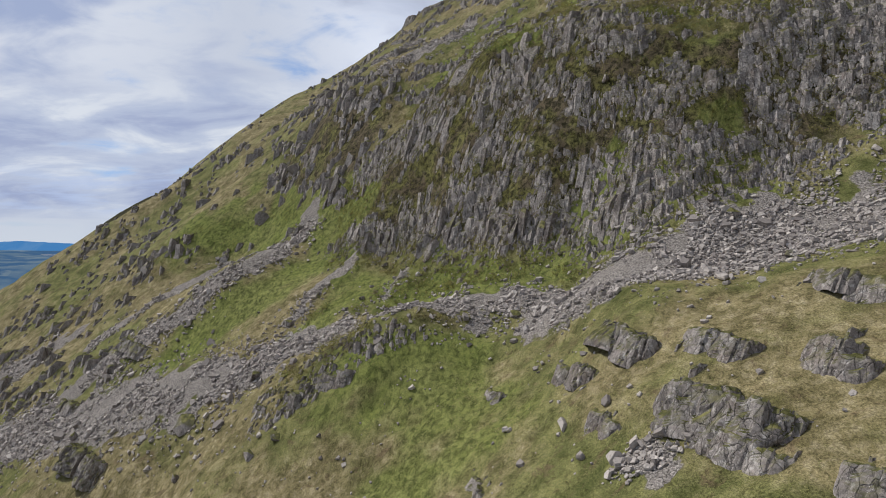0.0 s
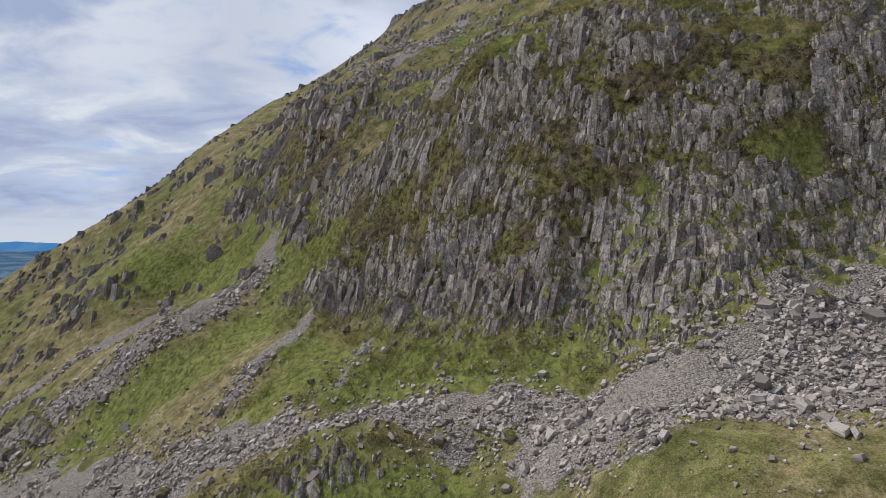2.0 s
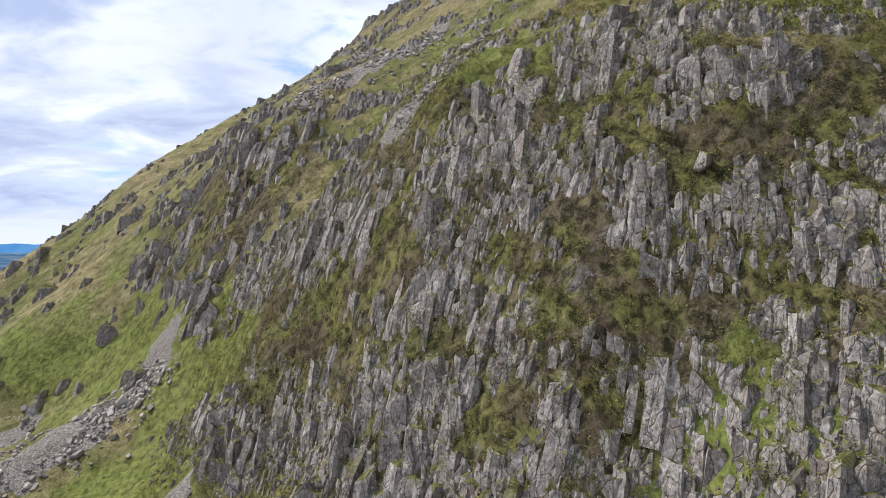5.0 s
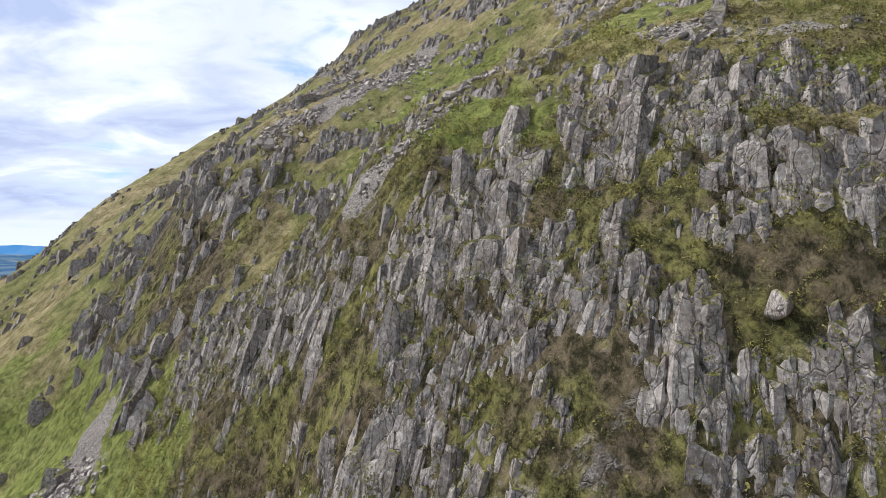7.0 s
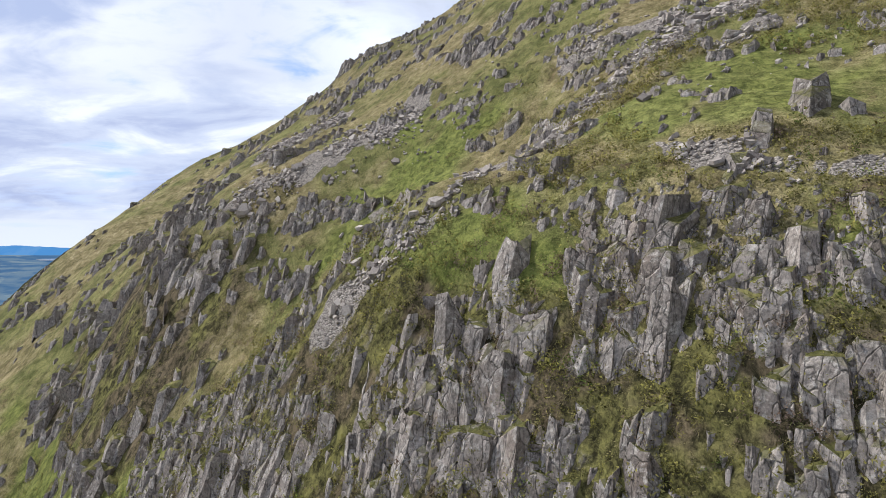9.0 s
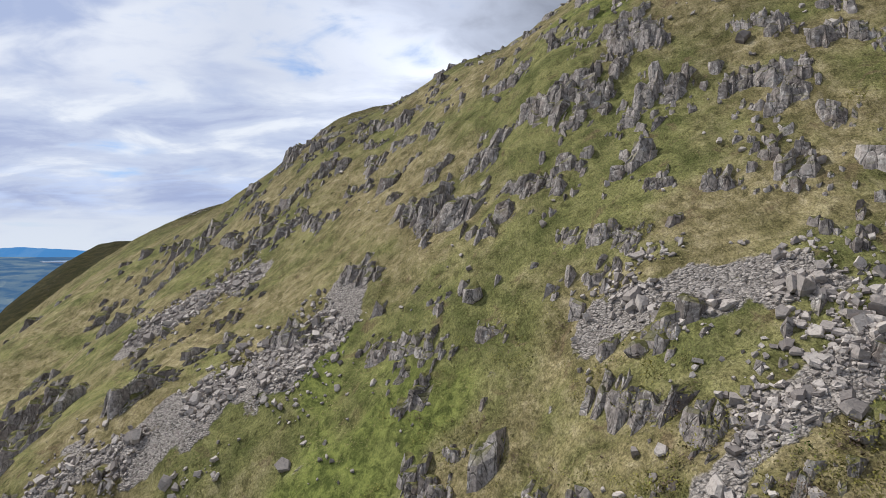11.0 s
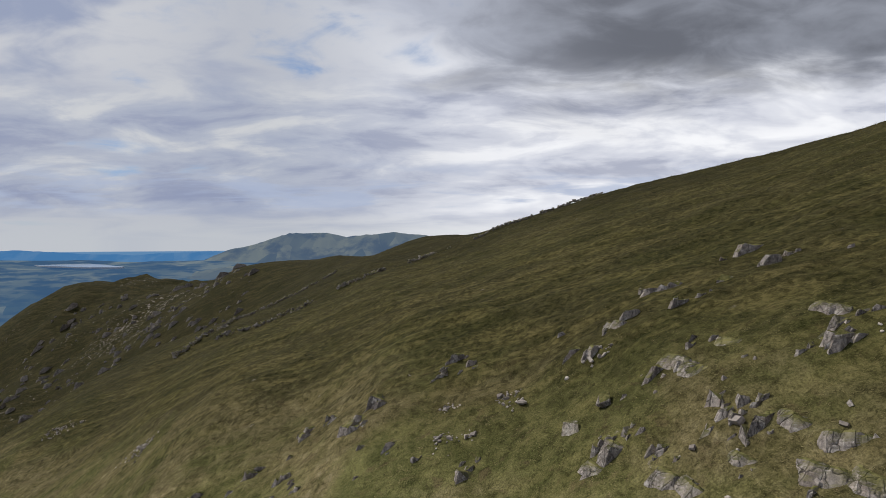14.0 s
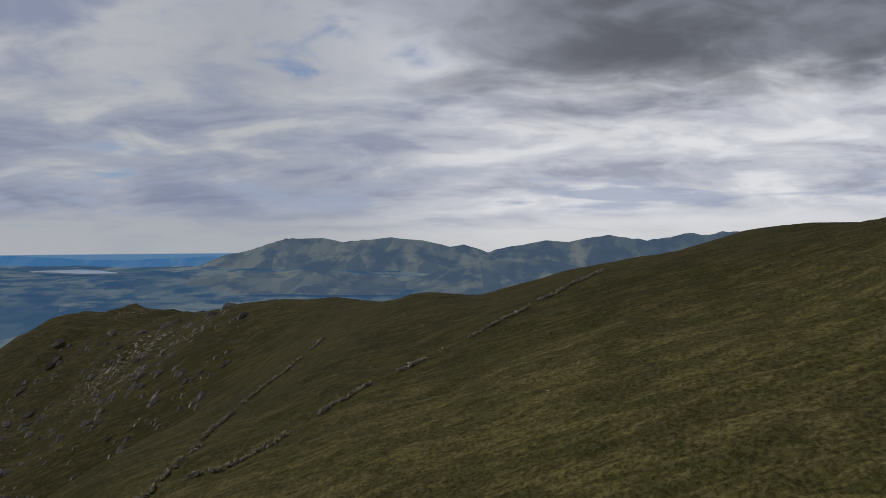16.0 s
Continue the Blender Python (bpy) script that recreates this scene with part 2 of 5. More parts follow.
def build_rock(k):
    where = place(k)
    colour, cracks, stain = stone_colour(k, where, chance(k))
    # moss and grass sit on what faces up
    up = k.add("ShaderNodeSeparateXYZ", {0: k.add("ShaderNodeNewGeometry").outputs["Normal"]}).outputs[2]
    patchy = k.noise(where, 1.7, 5.0, 0.65)
    moss = k.math("MULTIPLY", k.ramp(up, 0.42, 0.80), k.ramp(patchy, 0.30, 0.46))
    colour = k.mix(moss, colour, k.mix(k.ramp(patchy, 0.4, 0.7), (0.060, 0.062, 0.020), (0.22, 0.20, 0.080)))
    crack = k.noise(k.scaled(where, 1.0, 1.0, 0.22), 2.6, 7.0, 0.72, 0.8)
    return colour, 0.84, 0.8, k.math("ADD", cracks, k.math("MULTIPLY", crack, 0.9))


def build_scree(k):
    where = place(k)
    tone = chance(k)
    grain = k.noise(where, 9.0, 4.0, 0.65)
    colour = k.mix(tone, (0.205, 0.177, 0.158), (0.530, 0.470, 0.412))
    colour = k.mix(k.ramp(grain, 0.45, 0.75, 0.0, 0.6), colour, (0.120, 0.114, 0.108))
    return colour, 0.8, 0.5, grain


def blade_material(name, build):
    """Thin blades and leaves: they scatter light and let some of it through."""
    m = bpy.data.materials.new(name)
    m.use_nodes = True
    k = Nodes(m.node_tree)
    colour = build(k)
    face = k.add("ShaderNodeBsdfDiffuse", {"Color": colour})
    back = k.add("ShaderNodeBsdfTranslucent", {"Color": colour})
    k.add("ShaderNodeOutputMaterial", {0: k.add("ShaderNodeMixShader", {0: 0.2, 1: face.outputs[0], 2: back.outputs[0]}).outputs[0]})
    return m


def build_grass(k):
    tip = k.add("ShaderNodeAttribute", attribute_name="tip").outputs["Fac"]
    pick = k.add("ShaderNodeNewGeometry").outputs["Random Per Island"]
    high_moor = k.add("ShaderNodeAttribute", attribute_name="high_moor").outputs["Fac"]
    broad = k.noise(place(k), 0.16, 5.0, 0.6, 0.4)
    colour = k.mix(k.ramp(broad, 0.40, 0.62), k.mix(pick, (0.100, 0.112, 0.030), (0.215, 0.215, 0.075)), k.mix(pick, (0.190, 0.158, 0.068), (0.350, 0.292, 0.165)))
    # blades take the ground's painted cloud shade
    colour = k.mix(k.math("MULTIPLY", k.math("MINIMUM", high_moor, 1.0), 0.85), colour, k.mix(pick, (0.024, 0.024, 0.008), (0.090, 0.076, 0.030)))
    return k.mix(k.math("MULTIPLY", k.math("MULTIPLY", tip, pick), k.ramp(high_moor, 0.0, 1.0, 0.75, 0.25)), colour, (0.48, 0.41, 0.21))


def build_heather(k):
    where = place(k)
    pick = k.add("ShaderNodeNewGeometry").outputs["Random Per Island"]
    kind, patch = k.noise(where, 0.55, 4.0, 0.65), k.noise(where, 1.3, 3.0, 0.6)
    brown = k.mix(pick, (0.088, 0.062, 0.048), (0.200, 0.148, 0.112))
    olive = k.mix(pick, (0.095, 0.092, 0.034), (0.205, 0.185, 0.072))
    moss = k.mix(pick, (0.160, 0.150, 0.040), (0.290, 0.262, 0.078))
    fern = k.mix(pick, (0.055, 0.085, 0.022), (0.150, 0.200, 0.050))
    leaf = k.mix(k.ramp(patch, 0.44, 0.54), olive, k.mix(k.ramp(kind, 0.56, 0.62), moss, fern))
    return k.mix(k.ramp(kind, 0.38, 0.46), brown, leaf)


def build_distance(k):
    """The country beyond the hill; distant() lays miles of blue air over it as glow."""
    where = place(k)
    field = k.add("ShaderNodeTexVoronoi", {"Vector": k.scaled(where, 1.0, 0.45, 0.0), "Scale": 0.009, "Randomness": 1.0})
    woods = k.noise(where, 0.006, 6.0, 0.62)
    colour = k.mix(k.ramp(woods, 0.42, 0.60), k.mix(k.add("ShaderNodeSeparateColor", {0: field.outputs["Color"]}).outputs[0], (0.06, 0.085, 0.04), (0.42, 0.41, 0.20)), (0.020, 0.032, 0.022))
    return colour, 0.95, 0.2, woods


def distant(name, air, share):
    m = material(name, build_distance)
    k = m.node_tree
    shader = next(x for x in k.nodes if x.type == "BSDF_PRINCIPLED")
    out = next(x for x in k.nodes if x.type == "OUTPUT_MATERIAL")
    # aerial haze put into the material: an even blue emission over the land's colour
    haze_glow, mix = k.nodes.new("ShaderNodeEmission"), k.nodes.new("ShaderNodeMixShader")
    haze_glow.inputs[0].default_value, mix.inputs[0].default_value = (*air, 1), share
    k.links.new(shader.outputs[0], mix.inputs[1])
    k.links.new(haze_glow.outputs[0], mix.inputs[2])
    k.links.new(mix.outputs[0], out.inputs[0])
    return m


GROUND, ROCK, SCREE = material("hill_ground", build_ground), material("grey_rock", build_rock), material("scree_stone", build_scree)
GRASS, HEATHER = blade_material("hill_grass", build_grass), blade_material("heather_leaf", build_heather)
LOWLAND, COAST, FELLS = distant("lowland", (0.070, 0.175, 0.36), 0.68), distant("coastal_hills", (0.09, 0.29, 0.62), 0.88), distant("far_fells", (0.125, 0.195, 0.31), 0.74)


# ---- cross-sections of the hill, from the near end to the far ----
STATIONS = (-420, -270, -160, -95, -74, -56, -42, -27, -14, -4, 5, 12, 19, 27, 40, 62, 105, 200)
SECTIONS = []


def section(y, *heights):
    """One cross-section of the hillside: its heights at the stations."""
    SECTIONS.append((y, heights))


section(-60, -223.4, -150.1, -99.6, -70.5, -60.8, -51.8, -44.3, -35.7, -28.1, -22.4, -17.7, -14.4, -11.5, -8.3, -3.3, 5, 22.1, 64.5)
section(0, -226.8, -153.4, -99.9, -68.5, -58.7, -50.3, -43.6, -35.5, -26.9, -20.1, -14.4, -10.5, -6.9, -3, 3, 12.8, 32.3, 76.7)
section(24, -227.6, -155, -99.9, -66.1, -55.4, -46.5, -39.7, -32.1, -24.9, -18.5, -12.4, -7.8, -4.1, -0.5, 5.1, 15.7, 37.3, 82.5)
section(36, -227.2, -155.9, -100, -64.6, -53, -43.5, -36.8, -29.3, -22.5, -17.1, -10.8, -4.8, -1.9, 0.5, 6, 18.4, 41, 85.5)
section(46, -226, -156.6, -100.2, -63.2, -51, -41.1, -34.1, -26.1, -17.4, -12.4, -8.2, -2.7, -1.1, 1.3, 9.4, 23.1, 45.2, 87.9)
section(54, -224.3, -157.1, -100.2, -61.9, -49.2, -38.6, -30.9, -22.6, -12.3, -5.2, -4.8, -2.1, 4.7, 8.1, 16.8, 28.8, 48.9, 89.6)
section(60, -222.4, -157.3, -100, -60.6, -47.3, -35.9, -27.3, -18, -10.3, -6.5, -2, 2.4, 11.7, 18.4, 23.8, 33.7, 51.8, 90.8)
section(66, -219.9, -157.3, -99.3, -58.9, -44.7, -32.4, -23.1, -13.9, -7.9, -3.4, 3.1, 14.1, 21.6, 24.6, 29.6, 38.5, 54.7, 92)
section(73, -216.3, -156.8, -97.6, -56, -40.8, -27.8, -19, -10.6, -4.1, 0.1, 15.4, 23.2, 28.1, 29.6, 34.5, 43, 58.1, 93.4)
section(82, -211.1, -155.2, -93.6, -50.3, -34.5, -21.7, -13, -3, -0.7, 14, 26, 29, 32.2, 34.6, 40.1, 48.4, 62.4, 95.3)
section(94, -203.8, -151.2, -84.7, -39.3, -24.3, -13.9, -6.4, -1.4, 11.9, 20.2, 27.5, 31.2, 37.6, 41.5, 47.8, 55.7, 68.7, 98.3)
section(107, -197.5, -142.1, -73, -27.4, -14, -4.3, 4.9, 11.2, 27.7, 32.8, 36.1, 41.1, 45.9, 50.8, 57.6, 63.9, 75.2, 101.6)
section(116, -194.3, -133.5, -64.5, -20.2, -7.2, 1.2, 8.7, 20.1, 31.9, 36.4, 41.9, 46.9, 53.9, 59, 65.3, 70.3, 79, 103.9)
section(126, -191, -124.2, -55.7, -14.3, -0.1, 9.7, 16.2, 27.3, 36.6, 41.1, 47.4, 54.2, 60.2, 65.5, 72.4, 75.6, 82.1, 106.5)
section(137, -187.5, -115.6, -47.5, -9.8, 0.6, 14.5, 24.5, 29.6, 40.7, 48.8, 54.4, 59.2, 62.8, 68, 73.2, 77.9, 84.9, 109.3)
section(158, -180.6, -104.1, -39.1, -4.6, 8, 21.2, 33.1, 41.5, 50.1, 58, 60.8, 64.8, 67, 69.6, 74.4, 82.1, 92.4, 115)
section(185, -172.4, -94.7, -36.8, 1.7, 21.4, 35.1, 43.8, 49.4, 57.7, 61.3, 65.2, 67.3, 69.5, 72.4, 76.6, 82.9, 99.5, 119.9)
section(220, -162.4, -83.1, -23.2, 18.5, 31.2, 43.1, 49.8, 55.6, 59.9, 63.9, 67.3, 68.7, 70.7, 74, 78.2, 83.5, 97.9, 118.2)
section(270, -149.5, -95, -25, 19, 34, 45.8, 52.1, 57.3, 63.6, 67.4, 68.7, 70.8, 73.4, 76.1, 80.2, 86.7, 95.6, 111.8)
section(312, -170, -110, -62, -6, 16, 36.5, 50, 59.5, 65.2, 69.3, 72, 73.8, 74.6, 75.2, 78.8, 84.9, 93, 105.5)
section(350, -150, -70, -25, 13, 29.5, 44, 54, 62.4, 67.1, 71.1, 74.2, 75, 74.6, 73.9, 77.1, 82.9, 90.2, 98.8)
section(450, -118.6, -30, 20, 57, 61, 63, 64.7, 63, 60.7, 58.5, 56, 55.6, 55.9, 56.9, 59.2, 65, 79.7, 102.5)
section(560, -109.4, 32.2, 45.6, 42.3, 43.4, 38.4, 32.5, 25.2, 19.1, 15.7, 14.9, 16, 18.2, 21.5, 27.7, 38.5, 58.2, 93.3)
section(720, -139, -10.7, -19.1, -21.2, -22, -22.5, -22.8, -22.7, -22, -21, -19.8, -18.5, -16.9, -14.5, -9.5, 0.1, 19.9, 57.4)
section(1000, -221.1, -142, -159.3, -161.9, -161.5, -160.3, -158.8, -156.4, -153.7, -151.1, -148.1, -145.4, -142.4, -138.7, -132.4, -121.7, -101.1, -60)


# ---- the lie of the land ----
def blend_weights(stations, v):
    """How much each station counts at v: a smooth curve through the stations."""
    s = np.array(stations, float)
    v, count = np.clip(v, s[0], s[-1]), len(s)
    i = np.clip(np.searchsorted(s, v, side="right") - 1, 0, count - 2)
    h = s[i + 1] - s[i]
    t = (v - s[i]) / h
    slope = np.zeros((count, count))
    slope[0, :2] = -1 / (s[1] - s[0]), 1 / (s[1] - s[0])
    slope[-1, -2:] = -1 / (s[-1] - s[-2]), 1 / (s[-1] - s[-2])
    for k in range(1, count - 1):
        a, b = s[k] - s[k - 1], s[k + 1] - s[k]
        slope[k, k - 1:k + 2] = -b / (a + b) / a, b / (a + b) / a - a / (a + b) / b, a / (a + b) / b
    w, r = np.zeros((len(v), count)), np.arange(len(v))
    w[r, i] += 2 * t**3 - 3 * t**2 + 1
    w[r, i + 1] += 3 * t**2 - 2 * t**3
    w += ((t**3 - 2 * t**2 + t) * h)[:, None] * slope[i] + ((t**3 - t**2) * h)[:, None] * slope[i + 1]
    return w


HEIGHTS = np.array([h for y, h in SECTIONS])
YSTATIONS = [y for y, h in SECTIONS]


def hill(x, y):
    """The smooth hillside."""
    out = np.empty(len(x))
    for a in range(0, len(x), 40000):
        part_x, part_y = x[a:a + 40000], y[a:a + 40000]
        out[a:a + 40000] = ((blend_weights(YSTATIONS, part_y) @ HEIGHTS) * blend_weights(STATIONS, part_x)).sum(1)
    return out


def lattice(ix, iy, seed):
    h = np.sin(ix * 127.1 + iy * 311.7 + seed * 74.7) * 43758.5453
    return h - np.floor(h)


def ripple(x, y, seed=0):
    """Smooth noise from 0 to 1, with bumps about one unit wide."""
    ix, iy = np.floor(x), np.floor(y)
    fx, fy = x - ix, y - iy
    fx, fy = fx * fx * (3 - 2 * fx), fy * fy * (3 - 2 * fy)
    low = lattice(ix, iy, seed) * (1 - fx) + lattice(ix + 1, iy, seed) * fx
    high = lattice(ix, iy + 1, seed) * (1 - fx) + lattice(ix + 1, iy + 1, seed) * fx
    return low * (1 - fy) + high * fy


def ripples(x, y, seed=0, octaves=4, rough=0.5):
    total, size, norm = 0, 1.0, 0
    for k in range(octaves):
        total, norm, size = total + size * ripple(x * 2**k + 7.3 * k, y * 2**k + 3.1 * k, seed + k), norm + size, size * rough
    return total / norm


def step(lo, hi, v):
    t = np.clip((v - lo) / (hi - lo), 0, 1)
    return t * t * (3 - 2 * t)


def steepness(x, y):
    e = 0.8
    gx, gy = (hill(x + e, y) - hill(x - e, y)) / (2 * e), (hill(x, y + e) - hill(x, y - e)) / (2 * e)
    return gx, gy, np.hypot(gx, gy)


def near_run(x, y, run, ragged):
    """0 to 1: how much a place lies within a run of loose stones, a bent line with a half-width."""
    points, half = run
    best = np.full(len(x), 1e9)
    for (ax, ay), (bx, by) in zip(points[:-1], points[1:]):
        dx, dy = bx - ax, by - ay
        t = np.clip(((x - ax) * dx + (y - ay) * dy) / (dx * dx + dy * dy), 0, 1)
        best = np.minimum(best, np.hypot(x - ax - t * dx, y - ay - t * dy))
    best += (1.6 + 1.3 * half) * ragged
    return 1 - step(half * 0.40, half * 1.25, best)


def within(x, y, runs):
    out, ragged = np.zeros(len(x)), ripples(x / 2.4, y / 2.4, 17, 3) - 0.5
    for run in runs:
        out = np.maximum(out, near_run(x, y, run, ragged))
    return out


# runs of scree: the bent middle line and the half-width
LOWER_SCREE = [
    ([(34, 42.5), (25.3, 46), (19.4, 47.2), (13.5, 47.5), (9.2, 49.5)], 3.9),
    ([(12, 50), (6, 53.2), (0.5, 54.6), (-4, 57), (-9.8, 61), (-17.7, 61.5)], 2.7),
    ([(-17.3, 61), (-24.8, 64), (-35.3, 69), (-47.7, 74), (-60, 78)], 4.0),
    ([(-10.5, 74.5), (-12.5, 72.9), (-14.5, 71.2), (-16.3, 67.3)], 1.2),
    ([(-4.1, 67.7), (-5.2, 65.5), (-5.6, 63.8)], 0.8),
]
GULLY_SCREE = [
    ([(-19.3, 91), (-21.5, 86.3), (-25, 82), (-31, 79.6), (-40, 79), (-54, 75.5)], 2.6),
    ([(-33, 95), (-40, 90), (-48, 86)], 1.5),
    ([(-55, 92.9), (-66, 92.5)], 2.2),
]
UPPER_SCREE = [
    ([(8.8, 84.5), (10.9, 86.6), (13.2, 88.3), (16.8, 89.9)], 1.7),
    ([(16.8, 89.9), (19.3, 91.2), (22.1, 91.8)], 1.2),
    ([(22.1, 91.8), (25.7, 93.4), (31, 93.6)], 1.0),
    ([(22.5, 88.9), (26.6, 88.9)], 0.6),
    ([(16.8, 99.3), (20.4, 97), (21.7, 96.4)], 1.1),
    ([(22.7, 95.6), (24.5, 94.1), (23.3, 92.8)], 1.0),
    ([(1.9, 81.5), (4.6, 80.4), (7.2, 80.5), (9, 84)], 0.6),
    ([(16.1, 77.4), (18.1, 73.8), (20.2, 72.1), (23, 70.9)], 0.35),
]
SADDLE_SCREE = [
    ([(4.5, 111), (0.3, 107.2), (-3.5, 106.8)], 2.3),
    ([(-3.5, 106.8), (-6.5, 106.3), (-10.5, 105.2)], 1.6),
    ([(-4.2, 124.2), (-9.1, 122.8), (-12.6, 121)], 2.0),
]
MOOR_SCREE = [
    ([(14.6, 141.9), (16.7, 141.7)], 0.55), ([(18.3, 143.4), (20.2, 144)], 0.8), ([(23.1, 142.9), (24.3, 142.1)], 0.5), ([(-13.5, 165.4), (-10.4, 164.1)], 0.8),
    ([(-37.5, 192.5), (-33.6, 192.5)], 0.9), ([(15.1, 145.4), (16.1, 145.7)], 0.5),
]
PILES = [([(9.1, 28), (9.3, 26)], 1.1), ([(21.6, 50.8), (25.2, 49)], 1.8)]
ALL_RUNS = LOWER_SCREE + GULLY_SCREE + UPPER_SCREE + SADDLE_SCREE + PILES


def relief(x, y, steep):
    """What the smooth hillside lacks: hummocks, small terraces and broken rock."""
    out = 1.1 * (ripples(x / 9, y / 9, 1, 3) - 0.5) + 0.5 * (ripples(x / 2.2, y / 2.2, 5, 3) - 0.5)
    out += 0.24 * (ripples(x / 0.95, y / 0.95, 7, 2) - 0.5)
    return out + step(0.7, 1.4, steep) * 1.3 * (ripples(x / 2.6, y / 2.6, 11, 3, 0.6) - 0.5)


def surface(x, y):
    x, y = np.atleast_1d(np.asarray(x, float)), np.atleast_1d(np.asarray(y, float))
    gx, gy, steep = steepness(x, y)
    far = step(150, 400, np.hypot(x, y - 60))
    fells = far * (3 + 15 * step(-50, -150, x)) * (ripples(x / 70, y / 70, 21, 5, 0.55) - 0.5)
    spur = step(-70, -130, x) * step(330, 400, y)
    fells += spur * (13 * (ripples(x / 22, y / 30, 23, 4, 0.6) - 0.5) + 5 * np.abs(ripples(x / 9, y / 14, 27, 3) - 0.5))
    return hill(x, y) + relief(x, y, steep) * (1 - 0.3 * far) + fells * step(0, 300, np.abs(x) + np.maximum(y - 330, 0) * 0.5)


def grow(start, end, first, rate):
    """Places from start outwards to end, with ever wider steps."""
    out, at, wide = [], start, first
    while abs(at - start) < abs(end - start):
        wide *= rate
        at += wide if end > start else -wide
        out.append(at)
    return out


def sheet(name, xs, ys, zs, mat, smooth=True):
    """A mesh over a grid of xs by ys."""
    nx, ny = len(xs), len(ys)
    gx, gy = np.meshgrid(xs, ys)
    co = np.column_stack([gx.ravel(), gy.ravel(), zs])
    a = (np.arange(ny - 1)[:, None] * nx + np.arange(nx - 1)[None, :]).ravel()
    quads = np.column_stack([a, a + 1, a + nx + 1, a + nx])
    return raw_mesh(name, co, quads, mat, smooth)


def raw_mesh(name, co, faces, mat, smooth=False):
    me = bpy.data.meshes.new(name)
    count, sides = faces.shape
    me.vertices.add(len(co))
    me.vertices.foreach_set("co", np.ascontiguousarray(co, np.float32).ravel())
    me.loops.add(count * sides)
    me.loops.foreach_set("vertex_index", np.ascontiguousarray(faces, np.int32).ravel())
    me.polygons.add(count)
    me.polygons.foreach_set("loop_start", np.arange(0, count * sides, sides, dtype=np.int32))
    me.polygons.foreach_set("use_smooth", np.full(count, smooth))
    me.update(calc_edges=True)
    me.materials.append(mat)
    return me


def mark(me, name, values):
    me.attributes.new(name, "FLOAT", "POINT").data.foreach_set("value", np.ascontiguousarray(values, np.float32))


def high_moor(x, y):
    """How far the grass of the fell top is darkened in colour, as under cloud."""
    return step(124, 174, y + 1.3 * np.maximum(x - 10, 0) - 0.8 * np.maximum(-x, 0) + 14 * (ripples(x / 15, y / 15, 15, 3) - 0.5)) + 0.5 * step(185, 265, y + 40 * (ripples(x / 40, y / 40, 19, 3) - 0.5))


FINE = 0.37
XS = sorted(grow(-30, -1300, FINE, 1.032)) + list(np.arange(-30, 36, FINE)) + grow(36, 1300, FINE, 1.032)
YS = sorted(grow(18, -200, FINE, 1.12)) + list(np.arange(18, 150, FINE)) + grow(150, 1400, FINE, 1.021)
gx, gy = [g.ravel() for g in np.meshgrid(XS, YS)]
ground_mesh = sheet("ground", XS, YS, surface(gx, gy), GROUND)
slope_x, slope_y, steep = steepness(gx, gy)
scree = within(gx, gy, ALL_RUNS)
clump = ripples(gx / 7, gy / 7, 31, 3)
mark(ground_mesh, "scree", scree)
spur = step(-70, -130, gx) * step(330, 400, gy)
mark(ground_mesh, "crag", step(0.75, 1.9, steep) * 0.36 + 0.3 * (clump - 0.5) + spur * 0.8 * (ripples(gx / 40, gy / 40, 29, 3) - 0.2))
# fresh grass under the lower crag and in the hollows above it
LUSH = [([(-14, 80), (-22, 76), (-30, 74)], 4.5), ([(-8, 66), (-14, 64)], 3.0), ([(17, 82), (23, 83.5), (21, 79)], 4.0), ([(-12, 86), (-19, 91), (-27, 98), (-40, 103)], 5.0), ([(-9, 70), (-3, 62), (6, 58), (14, 56.5), (24, 53)], 4.5), ([(-6, 50), (1, 47), (2, 40), (-3, 38)], 3.5), ([(4, 98), (8, 102)], 3.2), ([(19, 84), (25, 86)], 2.5), ([(19.5, 123), (23, 119.5)], 1.6), ([(1, 98), (4, 100)], 3.0), ([(20, 69), (26, 66)], 1.6)]
LEDGES = [
    ([(-13, 86), (-19, 91), (-27, 98), (-37, 101)], 3.2),
    ([(16.2, 65.2), (18.8, 63.9), (21.6, 63.1)], 1.3), ([(9, 78.2), (5, 78.8), (2.2, 81.4)], 2.2), ([(9.8, 65.8), (12.6, 64.1), (15.3, 62.7)], 0.8), ([(-9.7, 82.3), (-5, 79), (-1.8, 77.1)], 1.5), ([(6.6, 65.5), (8.3, 64.2)], 0.7),
    ([(10.6, 67.6), (12.2, 65.9)], 0.6), ([(1.1, 75.8), (3.3, 72.1)], 0.8), ([(20.6, 57.9), (25.9, 56.6)], 0.9), ([(22, 63), (27, 60)], 0.8), ([(10, 77), (11.6, 72.6)], 1.2), ([(4, 108), (8, 88)], 1.6),
    ([(-20, 104), (-24, 100)], 1.5), ([(-32, 108), (-38, 104)], 1.6),
]


lush = np.maximum(within(gx, gy, LUSH), within(gx, gy, LEDGES))
mark(ground_mesh, "lush", lush)
mark(ground_mesh, "heath", step(1.0, 1.6, steep) * (1 - 0.8 * within(gx, gy, LUSH)))
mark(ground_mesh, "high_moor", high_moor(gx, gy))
tagged(new("ground", ground_mesh), "steep grassy hillside with grey scree and broken rock", "hillside", kind="structure")

